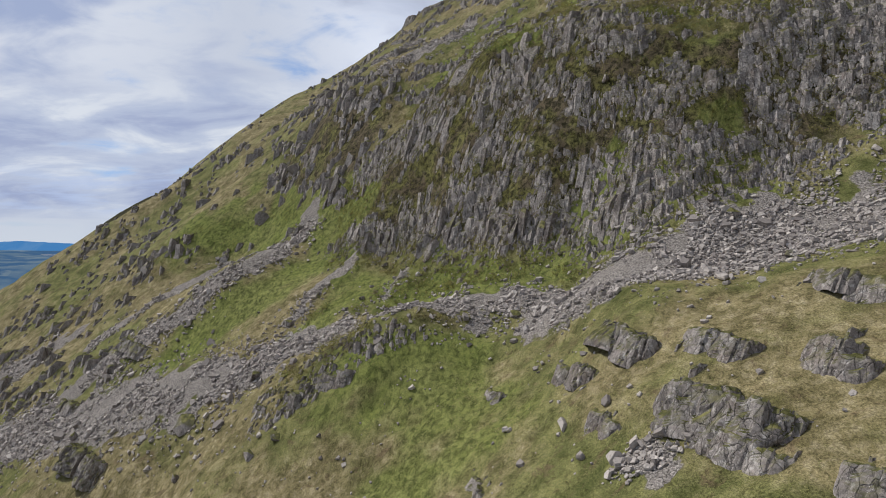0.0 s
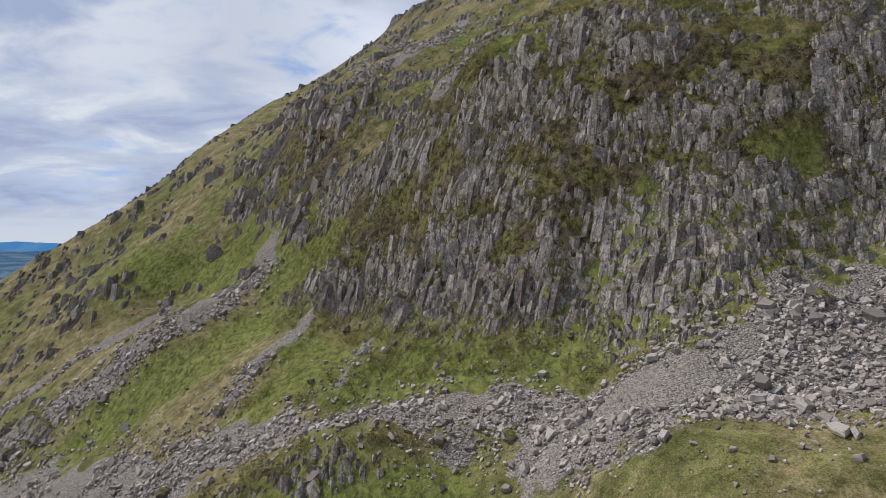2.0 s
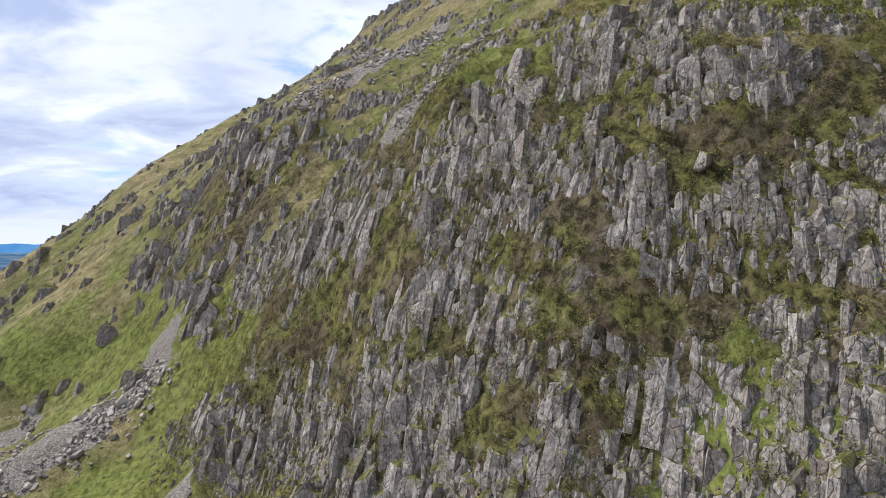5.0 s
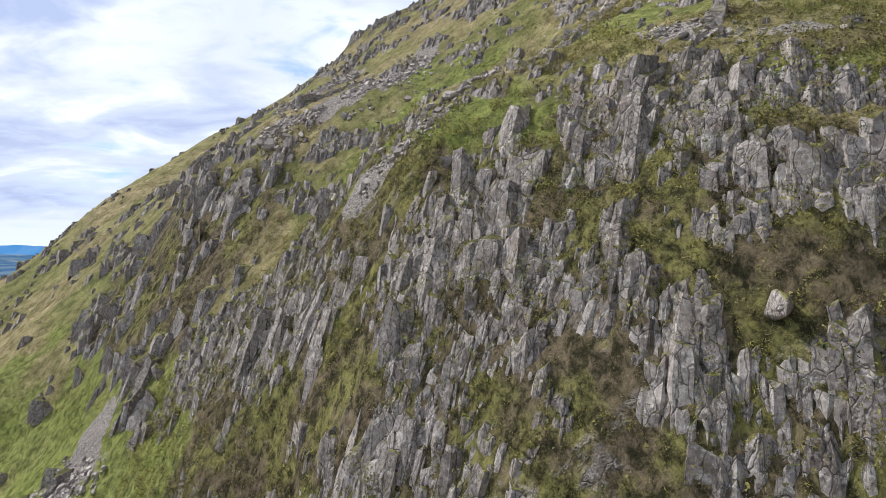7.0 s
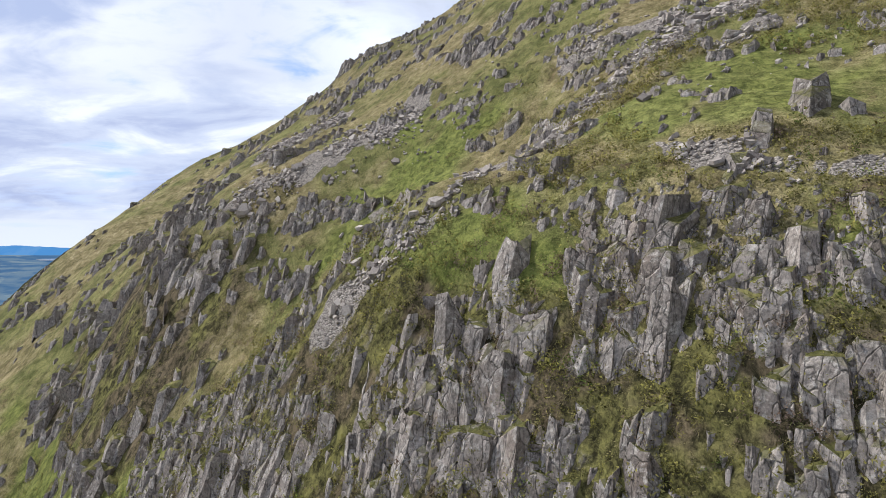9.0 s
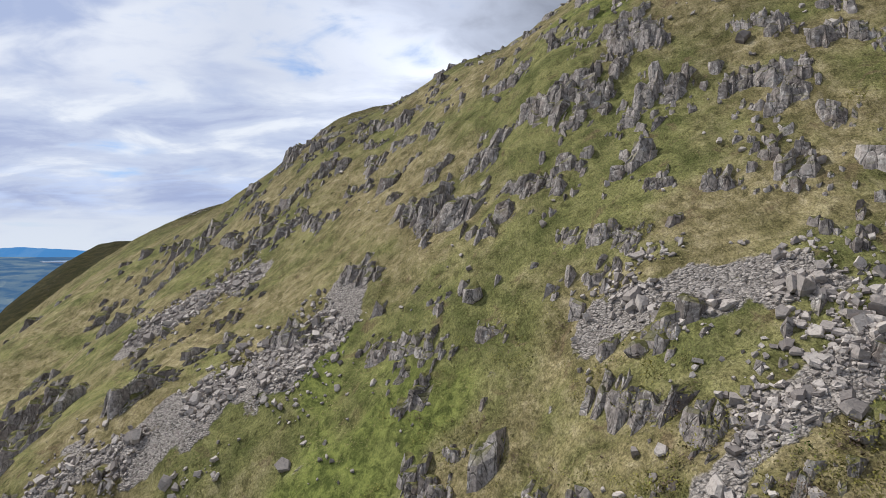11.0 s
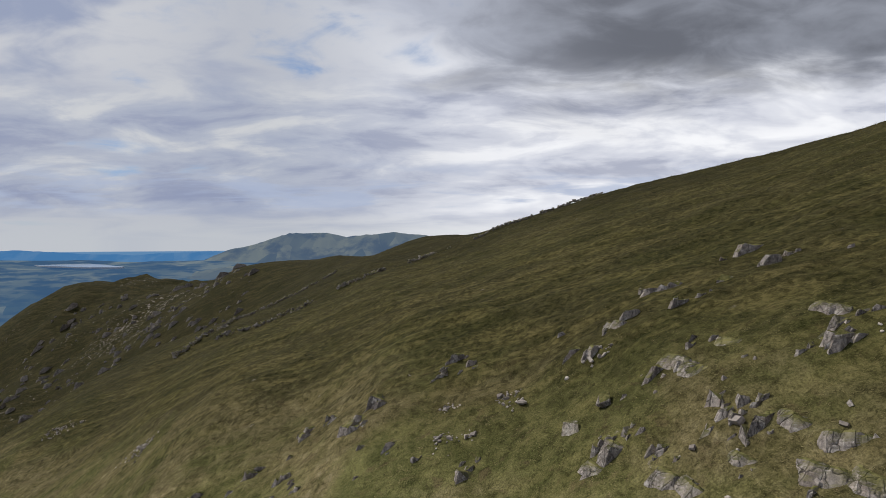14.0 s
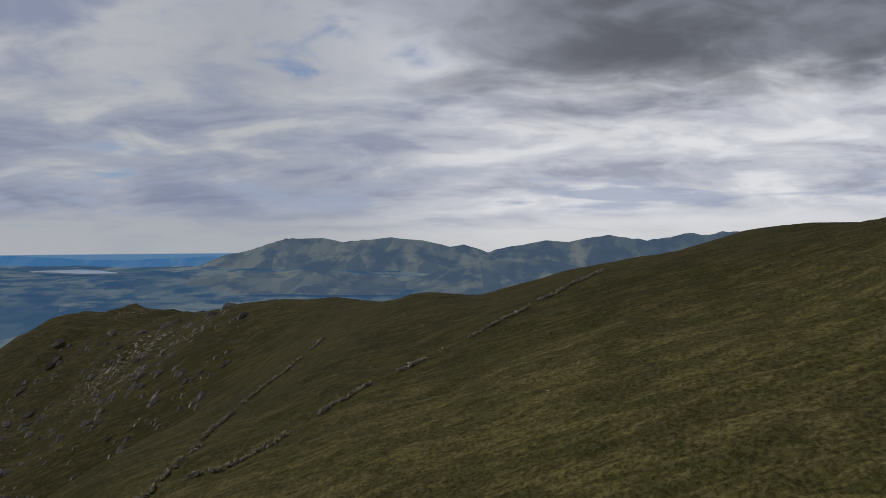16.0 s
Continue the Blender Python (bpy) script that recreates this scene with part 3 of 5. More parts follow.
# ---- the country beyond ----
low_x = sorted(grow(0, -4300, 40, 1.02)) + [0.0] + grow(0, 4300, 40, 1.02)
low_y = [-4500, -2500, -1200, -600, -250] + grow(-250, 4700, 50, 1.02)
lx, ly = [g.ravel() for g in np.meshgrid(low_x, low_y)]
out = np.hypot(lx, ly)
plain = -330 + 275 * step(700, 4700, out) + 45 * (ripples(lx / 600, ly / 600, 41, 5) - 0.5) * step(500, 2000, out)
plain -= 40 * np.exp(-((lx + 2260) / 450) ** 2 - ((ly - 3950) / 450) ** 2)
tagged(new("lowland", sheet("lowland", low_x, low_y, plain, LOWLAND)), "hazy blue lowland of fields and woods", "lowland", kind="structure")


def far_range(name, y, crest_line, depth, seed, label, mat=FELLS, foot=-150):
    """A far ridge of hills: its crest follows a line of (across, height), with spurs and gullies down its sides."""
    x0, x1 = crest_line[0][0], crest_line[-1][0]
    xs, ys = np.linspace(x0, x1, 220), y + depth * np.linspace(-1, 1, 56)
    gx, gy = [g.ravel() for g in np.meshgrid(xs, ys)]
    bend = depth * 0.30 * (ripples(gx / 420, gx * 0 + seed, seed, 3) - 0.5)
    crest = np.interp(gx, [p[0] for p in crest_line], [p[1] for p in crest_line])
    across = np.clip(1 - np.abs(gy - y - bend) / depth, 0, 1)
    spurs = ripples(gx / 260 + 3, (gy - y) / 700, seed, 5, 0.55)
    gully = np.abs(ripples(gx / 130, gy / 240, seed + 5, 4, 0.6) - 0.5)
    rise = across ** (0.55 + 1.5 * spurs)
    z = foot + (crest - foot) * rise + (gully - 0.12) * 150 * rise * (1 - rise) + (spurs - 0.5) * 120 * across * (1 - across)
    z += 7 * (ripples(gx / 60, gy / 60, seed + 3, 4) - 0.5) * across
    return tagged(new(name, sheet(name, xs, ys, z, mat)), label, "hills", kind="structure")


WATER = material("lake_water", lambda k: ((0.42, 0.45, 0.50), 0.12, 0.05, k.noise(place(k), 0.2)))
turn = np.linspace(0, 2 * math.pi, 48, endpoint=False)
shore = np.column_stack([150 * np.cos(turn) * (1 + 0.15 * np.sin(3 * turn)), 480 * np.sin(turn) * (1 + 0.1 * np.cos(5 * turn))])
lake_mesh = bpy.data.meshes.new("lake")
lake_mesh.from_pydata([(x, y, 0) for x, y in shore] + [(x, y, -8) for x, y in shore], [], [tuple(range(48))] + [(i, i + 48, (i + 1) % 48 + 48, (i + 1) % 48) for i in range(48)])
lake_mesh.materials.append(WATER)
lake = tagged(new("lake", lake_mesh), "pale still lake in the far hazy valley", "lake", kind="structure")
lake.matrix_world = pose(-2260, 3950, -72, 0, 0, 52)


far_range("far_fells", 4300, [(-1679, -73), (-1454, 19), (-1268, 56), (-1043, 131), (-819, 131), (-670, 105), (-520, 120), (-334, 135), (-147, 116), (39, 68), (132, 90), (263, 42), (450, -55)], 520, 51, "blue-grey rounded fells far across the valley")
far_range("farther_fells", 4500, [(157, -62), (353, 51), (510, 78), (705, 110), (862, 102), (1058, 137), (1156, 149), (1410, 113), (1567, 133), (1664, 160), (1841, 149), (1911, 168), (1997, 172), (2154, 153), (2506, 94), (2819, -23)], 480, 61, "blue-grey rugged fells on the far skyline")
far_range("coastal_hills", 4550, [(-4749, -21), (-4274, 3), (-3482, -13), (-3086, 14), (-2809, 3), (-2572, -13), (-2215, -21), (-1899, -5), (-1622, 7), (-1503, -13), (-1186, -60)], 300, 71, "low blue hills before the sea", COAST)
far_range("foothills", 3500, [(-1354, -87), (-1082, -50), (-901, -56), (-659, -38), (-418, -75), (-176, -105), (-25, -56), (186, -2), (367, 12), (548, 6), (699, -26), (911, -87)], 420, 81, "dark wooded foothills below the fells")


# ---- rocks ----
RNG = np.random.default_rng(7)


def prism(seed, levels=(0.0, 0.30, 0.55, 0.78, 0.92, 1.0)):
    """A joint-bounded column of rock, one metre wide, deep and high: flat sides, a broken step and a blunt, chipped top."""
    r = np.random.default_rng(seed)
    sides = int(r.integers(5, 8))
    turn = (np.arange(sides) + r.uniform(-0.30, 0.30, sides)) / sides * 2 * math.pi + r.uniform(0, 6)
    c, d = np.cos(turn), np.sin(turn)
    reach = 0.5 / (np.abs(c) ** 4 + np.abs(d) ** 4) ** 0.25 * r.uniform(0.84, 1.05, sides)
    plan = np.column_stack([c * reach, d * reach])
    tilt, drop = np.array([r.uniform(-0.22, 0.22), r.uniform(-0.04, 0.28)]), np.zeros(sides)
    drop[r.integers(0, sides, 2)] = r.uniform(0.05, 0.26, 2)          # corners that have broken away
    broken, back = r.uniform(0.35, 0.85), np.array([r.uniform(-0.06, 0.06), r.uniform(0.02, 0.14)])
    narrow = r.uniform(0.82, 0.97)
    rings = []
    for z in levels:
        high = z > broken
        wide = np.interp(z, (0, 0.5, 0.8, 0.92, 1.0), (1.05, 1.0, r.uniform(0.94, 1.0), r.uniform(0.88, 0.98), r.uniform(0.70, 0.92))) * (narrow if high else 1)
        ring = plan * wide * r.uniform(0.94, 1.05, (sides, 1)) + (back if high else 0)
        height = z + z * z * (ring @ tilt - drop) + r.uniform(-0.02, 0.02, sides) * (z > 0)
        rings.append(np.column_stack([ring, height]))
    co = np.vstack(rings + [[[*(rings[-1][:, :2].mean(0)), rings[-1][:, 2].mean() + 0.01]]])
    tris, last = [], len(rings) - 1
    for k in range(last):
        for i in range(sides):
            a, b = k * sides + i, k * sides + (i + 1) % sides
            tris += [(a, b, b + sides), (a, b + sides, a + sides)] if (i + k) % 2 else [(a, b, a + sides), (b, b + sides, a + sides)]
    tris += [(last * sides + i, last * sides + (i + 1) % sides, (last + 1) * sides) for i in range(sides)]
    return co, np.array(tris)


def slab(seed):
    """A loose angular stone, one metre long, lying flat."""
    r = np.random.default_rng(seed)
    sides = int(r.integers(4, 6))
    turn = np.sort((np.arange(sides) + r.uniform(-0.3, 0.3, sides)) / sides * 2 * math.pi) + r.uniform(0, 6)
    ring = np.column_stack([np.cos(turn), np.sin(turn)]) * r.uniform(0.36, 0.58, (sides, 1)) * np.array([1.0, r.uniform(0.55, 0.95)])
    thick, tilt = r.uniform(0.22, 0.5), r.uniform(-0.25, 0.25, 2)
    low = np.column_stack([ring * 0.86, np.full(sides, -thick / 2)])
    mid = np.column_stack([ring, r.uniform(-0.06, 0.06, sides)])
    high = np.column_stack([ring * r.uniform(0.70, 0.90), thick / 2 + ring @ tilt])
    co = np.vstack([low, mid, high])
    tris = []
    for k in range(2):
        for i in range(sides):
            a, b = k * sides + i, k * sides + (i + 1) % sides
            tris += [(a, b, b + sides), (a, b + sides, a + sides)]
    tris += [(0, i + 1, i) for i in range(1, sides - 1)]
    tris += [(2 * sides, 2 * sides + i, 2 * sides + i + 1) for i in range(1, sides - 1)]
    return co, np.array(tris)


def boulder_shape(seed):
    """A weathered angular block, its edges a little worn."""
    r = np.random.default_rng(900 + seed)
    bm = bmesh.new()
    for x, y, z in r.uniform(-1, 1, (15, 3)):
        size = 0.52 / max(abs(x) ** 3 + abs(y) ** 3 + abs(z) ** 3, 0.05) ** (1 / 3) * r.uniform(0.80, 1.0)
        bm.verts.new((x * size, y * size, z * size * 0.95))
    hull = bmesh.ops.convex_hull(bm, input=bm.verts[:])
    bmesh.ops.delete(bm, geom=[g for g in set(hull["geom_interior"] + hull["geom_unused"]) if isinstance(g, bmesh.types.BMVert)], context="VERTS")
    bmesh.ops.dissolve_limit(bm, angle_limit=0.30, verts=bm.verts[:], edges=bm.edges[:])
    bmesh.ops.bevel(bm, geom=bm.edges[:], offset=0.025, segments=1, affect="EDGES")
    bmesh.ops.triangulate(bm, faces=bm.faces[:])
    bm.verts.index_update()
    co, tris = np.array([v.co[:] for v in bm.verts]), np.array([[v.index for v in f.verts] for f in bm.faces])
    bm.free()
    return co, tris


PRISMS, SLABS, BOULDERS = [prism(100 + k) for k in range(36)], [slab(300 + k) for k in range(20)], [boulder_shape(k + 1) for k in range(8)]
RIBS = [prism(600 + k, (0.0, 0.5, 0.86, 1.0)) for k in range(36)]
shared = {}


def shape_mesh(name, shapes, k, mat):
    """The mesh of one shape, made once and shared."""
    if (name, k) not in shared:
        shared[name, k] = raw_mesh(name, *shapes[k], mat)
    return shared[name, k]


def joined(name, shapes, picks, mats, mat):
    """Many pieces as one mesh: each a shape at a pose (3 x 4)."""
    cos, faces, at = [], [], 0
    for k in range(len(shapes)):
        use = mats[picks == k]
        if len(use):
            co, tris = shapes[k]
            put = np.einsum("nij,vj->nvi", use[:, :, :3], co) + use[:, None, :, 3]
            cos.append(put.reshape(-1, 3))
            faces.append((tris[None] + (at + np.arange(len(use)) * len(co))[:, None, None]).reshape(-1, 3))
            at += put.shape[0] * put.shape[1]
    return raw_mesh(name, np.vstack(cos), np.vstack(faces), mat)


def matrix4(m):
    return Matrix([list(row) for row in m] + [[0, 0, 0, 1]])


def pillars(x, y, wide, rise, lean_back=0.2, sway=0.06, proud=0.1, swing=0.35):
    """Poses of rock columns that stand out of the slope with their faces downhill; each runs back until the ground meets its top."""
    gx, gy, steep = steepness(x, y)
    count, norm = len(x), np.maximum(steep, 1e-3)
    out = np.column_stack([-gx / norm, -gy / norm, np.zeros(count)])
    along = np.column_stack([-out[:, 1], out[:, 0], np.zeros(count)])
    up = np.column_stack([np.zeros(count), np.zeros(count), np.ones(count)]) - out * (lean_back * RNG.uniform(0.4, 1.4, count))[:, None]
    lean = 0.34 * (ripples(x / 6, y / 6, 301, 2) - 0.5) + RNG.normal(0, sway, count)      # neighbours lean the same way
    up += along * lean[:, None]
    up /= np.linalg.norm(up, axis=1)[:, None]
    yaw = RNG.uniform(-swing, swing, count)
    ax = along * np.cos(yaw)[:, None] + out * np.sin(yaw)[:, None]
    ax -= up * (ax * up).sum(1)[:, None]
    ax /= np.linalg.norm(ax, axis=1)[:, None]
    ay = np.cross(up, ax)
    deep = np.maximum(rise / np.clip(steep, 0.5, 2.4) * RNG.uniform(0.9, 1.3, count), 0.6 * wide)
    sunk = 0.30 + (0.25 + 0.3 * steep) * wide + 0.10 * rise
    foot = np.column_stack([x, y, surface(x, y)]) - out * (deep * 0.5 - proud * wide)[:, None] - up * sunk[:, None]
    return np.stack([ax * wide[:, None], ay * deep[:, None], up * (rise + sunk)[:, None], foot], axis=2)


def lying(x, y, size, sink=0.15, tumble=0.35):
    """Poses of loose stones that lie on the slope."""
    gx, gy, steep = steepness(x, y)
    count = len(x)
    up = np.column_stack([-gx, -gy, np.ones(count)]) + RNG.normal(0, tumble, (count, 3))
    up /= np.linalg.norm(up, axis=1)[:, None]
    spin = RNG.uniform(0, 2 * math.pi, count)
    ax = np.column_stack([np.cos(spin), np.sin(spin), np.zeros(count)])
    ax -= up * (ax * up).sum(1)[:, None]
    ax /= np.linalg.norm(ax, axis=1)[:, None]
    ay = np.cross(up, ax)
    foot = np.column_stack([x, y, surface(x, y)]) + up * (size * sink)[:, None]
    size = size[:, None]
    return np.stack([ax * size, ay * size, up * size * RNG.uniform(0.8, 1.3, (count, 1)), foot], axis=2)


def thing_of(name, at, label, category, group=""):
    ob = new(name)
    ob.empty_display_size = 0.5
    ob.location = at
    return tagged(ob, label, category, group)


def part(name, me, parent, m, label=""):
    """A piece of a thing: an object on its own or a shared mesh."""
    ob = new(name, me)
    ob.parent = parent
    ob.matrix_local = Matrix.Translation(-parent.location) @ m
    return tagged(ob, label) if label else ob


def heap(name, piece, shapes, picks, mats, mat, centre, label, category, group="", single=300):
    """A thing of many pieces: those that stand out most are parts of their own, the rest one joined part."""
    thing = thing_of(name, centre, label, category, group)
    order = np.argsort(-np.linalg.norm(mats[:, :, 2], axis=1) * np.linalg.norm(mats[:, :, 0], axis=1))
    for i in order[:single]:
        part(piece, shape_mesh(piece, shapes, int(picks[i]), mat), thing, matrix4(mats[i]))
    rest = order[single:]
    if len(rest):
        tagged(part("small_" + piece, joined("small_" + piece, RIBS if shapes is PRISMS else shapes, picks[rest], mats[rest], mat), thing, Matrix()), "many smaller pieces of the same grey rock", kind="stuff")
    return thing


def bare(x, y):
    return within(x, y, ALL_RUNS)


# the crag faces: rock split into upright columns, each with its own flat, mossy top, stepping up the slope
def columns(x, y, wide, deep, seed, swing):
    """For each place: the nearest column's middle, and a number of that column."""
    u = x / wide + swing * (ripples(x / 1.3, y / 1.3, seed, 2) - 0.5)
    v = y / deep + swing * (ripples(x / 1.3 + 40, y / 1.3, seed + 1, 2) - 0.5)
    iu, iv = np.floor(u), np.floor(v)
    best, bx, by, pick = np.full(len(x), 1e9), x.copy(), y.copy(), x * 0
    for du in (-1, 0, 1):
        for dv in (-1, 0, 1):
            cu, cv = iu + du, iv + dv
            su, sv = cu + lattice(cu, cv, seed + 2), cv + lattice(cu, cv, seed + 3)
            d = (u - su) ** 2 + (v - sv) ** 2
            near = d < best
            best = np.where(near, d, best)
            bx, by, pick = np.where(near, su * wide, bx), np.where(near, sv * deep, by), np.where(near, lattice(cu, cv, seed + 4), pick)
    return bx, by, pick


def face_height(x, y, size, least, sparse, seed):
    here, (gx, gy, steep) = hill(x, y), steepness(x, y)
    z = surface(x, y)
    for scale, share in ((3.4, 0.30), (1.3, 0.45), (0.6, 0.22)):
        bx, by, pick = columns(x, y, scale * size, scale * size * 1.15, seed + int(scale * 10), 0.5)
        z += share * np.clip(hill(bx, by) - here, -2.5 * scale, 2.5 * scale) + scale * size * 0.22 * (pick - 0.5)
    bunch = ripples(x / 3.2, y / 2.4 + 50, seed + 7, 3, 0.6)
    rock = step(least, least + 0.35, steep) * step(sparse, sparse + 0.12, bunch) * (1 - step(0.2, 0.6, np.maximum(within(x, y, ALL_RUNS), within(x, y, LEDGES))))
    z += 0.10 * (ripples(x / 0.3, y / 0.3, seed + 9, 2) - 0.5)
    return z + 0.05 - 2.2 * (1 - rock), rock


def crag_face(x0, x1, y0, y1, fine, size, least, sparse, seed):
    xs, ys = np.arange(x0, x1, fine), np.arange(y0, y1, fine * 0.8)
    gx, gy = [g.ravel() for g in np.meshgrid(xs, ys)]
    z, rock = np.empty(len(gx)), np.empty(len(gx))
    for a in range(0, len(gx), 60000):
        z[a:a + 60000], rock[a:a + 60000] = face_height(gx[a:a + 60000], gy[a:a + 60000], size, least, sparse, seed)
    co = np.column_stack([gx, gy, z])
    nx, ny = len(xs), len(ys)
    i = (np.arange(ny - 1)[:, None] * nx + np.arange(nx - 1)[None, :]).ravel()
    quads = np.column_stack([i, i + 1, i + nx + 1, i + nx])
    quads = quads[rock[quads].max(1) > 0.35]
    used, new_index = np.unique(quads, return_inverse=True)
    return raw_mesh("rock_face", co[used], new_index.reshape(-1, 4), ROCK)


def shelves(x, y):
    """Low where a grassy or heathery shelf runs across the crag."""
    level = hill(x, y) + 0.25 * x
    return ripples(x / 6.5 + 3, level / 2.3, 141, 3, 0.55)


# the crags: joint-bounded columns of rock wherever the hillside is steep
def crag(x0, x1, y0, y1, cell, label, least=0.85, single=300, seed=0, sparse=0.24, face=None, thin=1.0):
    cols, rows = int((x1 - x0) / cell), int((y1 - y0) / (cell * 0.75))
    cx, cy = np.meshgrid(np.arange(cols), np.arange(rows))
    x = x0 + (cx.ravel() + RNG.uniform(0, 1, cx.size)) * cell
    y = y0 + (cy.ravel() + RNG.uniform(0, 1, cx.size)) * cell * 0.75
    gx, gy, steep = steepness(x, y)
    bunch, band = ripples(x / 3.2, y / 2.4 + 50, 77 + seed, 3, 0.6), shelves(x, y)
    keep = (RNG.uniform(0, 1, len(x)) < thin * step(least, least + 0.5, steep) * step(sparse, sparse + 0.22, bunch) * step(0.26, 0.40, band)) & (bare(x, y) < 0.5) & (within(x, y, LEDGES) < 0.4)
    x, y, bunch, steep = x[keep], y[keep], bunch[keep], steep[keep]
    rise = cell * RNG.lognormal(0.12, 0.48, len(x)) * (0.70 + 0.6 * step(0.45, 0.75, bunch)) * np.clip(steep / 1.3, 0.45, 1.15)
    rise = np.minimum(rise, max(min(2.6, 3.4 * cell), 1.4 * cell))
    wide = np.clip(rise * RNG.uniform(0.60, 1.35, len(x)), 0.24, 1.6)
    mats = pillars(x, y, wide, rise)
    centre = (float(x.mean()), float(y.mean()), float(surface(x.mean(), y.mean())[0]))
    thing = heap("crag", "rock_pillar", PRISMS, RNG.integers(0, len(PRISMS), len(x)), mats, ROCK, centre, label, "crag", single=single)
    if face:
        tagged(part("rock_face", crag_face(x0, x1, y0, y1, *face, 200 + seed * 13), thing, Matrix()), "upright split columns of grey rock with mossy tops", kind="stuff")
    return thing


crag(-16, 46, 50, 90, 0.60, "dark grey crag of upright split rock columns with heathery ledges", seed=1, sparse=0.12, thin=1.0)
crag(-16, 46, 50, 92, 0.36, "small split blocks of grey rock crowding the face of the crag", least=0.65, single=120, seed=9, sparse=0.16, thin=0.9)
crag(-75, -14, 76, 160, 0.95, "grey rock ribs breaking through a steep grassy flank", least=0.55, seed=2, sparse=0.42, face=(0.36, 1.5, 0.85, 0.50), thin=0.75)
crag(-14, 46, 90, 112, 0.70, "grey broken rock ribs above a grassy shelf", least=1.0, seed=3, sparse=0.46, thin=0.5)
crag(-240, -78, 350, 520, 2.6, "dark broken crags across the flank of a grassy spur", least=0.16, single=0, seed=8, sparse=0.50, thin=0.45)
crag(8, 44, 88, 109, 0.45, "low broken ribs of grey rock stepping up a grassy slope", least=0.3, single=100, seed=11, sparse=0.50, thin=0.55)
crag(4, 46, 64, 92, 0.7, "broken grey ribs and blocks among heather above the crag", least=0.35, seed=5, sparse=0.46, thin=0.6)
crag(-16, 38, 104, 152, 0.5, "small teeth of grey rock in tussocky grass", least=0.1, seed=6, sparse=0.55, thin=0.65)


# outcrops that stand out of the grass: foot of each, its width and its height
def rock_mass(w, d, h, seed, worn=0.0):
    """A knoll of bare rock, split by upright cracks into ribs that stand in and out."""
    r = np.random.default_rng(seed)
    cols, rows = int(np.clip(w / 0.05, 36, 92)), int(np.clip(h / 0.09, 16, 34))
    a, b = np.meshgrid(np.linspace(0, 2 * math.pi, cols, endpoint=False), np.linspace(0, 1, rows))
    a, b = a.ravel(), b.ravel()
    level = np.minimum(b * 1.5, 1)                       # up the sides, then in over the top
    inward = 1 - np.clip((b - 0.62) / 0.38, 0, 1) ** 1.3
    power = 0.72
    rx = np.sign(np.cos(a)) * np.abs(np.cos(a)) ** power * w / 2 * inward
    ry = np.sign(np.sin(a)) * np.abs(np.sin(a)) ** power * d / 2 * inward
    cells = max(8, int(w * d * h * 1.6) + 6)
    cx, cy, cz = r.uniform(-w / 2, w / 2, cells), r.uniform(-d / 2, d / 2, cells), r.uniform(0, h, cells)
    skew = r.uniform(-0.18, 0.18)
    up = level * h
    near = np.sqrt((rx[:, None] + skew * up[:, None] - cx) ** 2 + (ry[:, None] - cy) ** 2 + (0.28 * (up[:, None] - cz)) ** 2)
    pick = np.argmin(near, 1)
    two = np.sort(near, 1)[:, :2]
    crack = np.clip((two[:, 1] - two[:, 0]) / 0.09, 0, 1)
    out = (r.uniform(0.74, 1.06, cells) * (1 - worn) + worn * r.uniform(0.92, 1.02, cells))[pick] * (0.86 + 0.08 * worn + (0.14 - 0.08 * worn) * crack)
    top = (r.uniform(0.70, 1.0, cells) * (1 - worn) + worn * r.uniform(0.90, 1.0, cells))[pick] * (0.94 + 0.06 * crack)
    rough = 0.16 * (ripples(rx * 1.7 + 9, up * 1.3 + ry * 1.1, seed % 89, 4, 0.6) - 0.5)
    bulge = (1.0 - 0.16 * level ** 2) * (1 + 0.25 * (ripples(np.cos(a) * 1.2 + 5, np.sin(a) * 1.2 + up * 0.6, seed % 83, 2) - 0.5))
    co = np.column_stack([rx * out * bulge + rough, ry * out * bulge + rough, up * top + rough])
    i = (np.arange(rows - 1)[:, None] * cols + np.arange(cols)[None, :]).ravel()
    nxt = (np.arange(rows - 1)[:, None] * cols + (np.arange(cols)[None, :] + 1) % cols).ravel()
    return raw_mesh("rock_mass", co, np.column_stack([i, nxt, nxt + cols, i + cols]), ROCK)


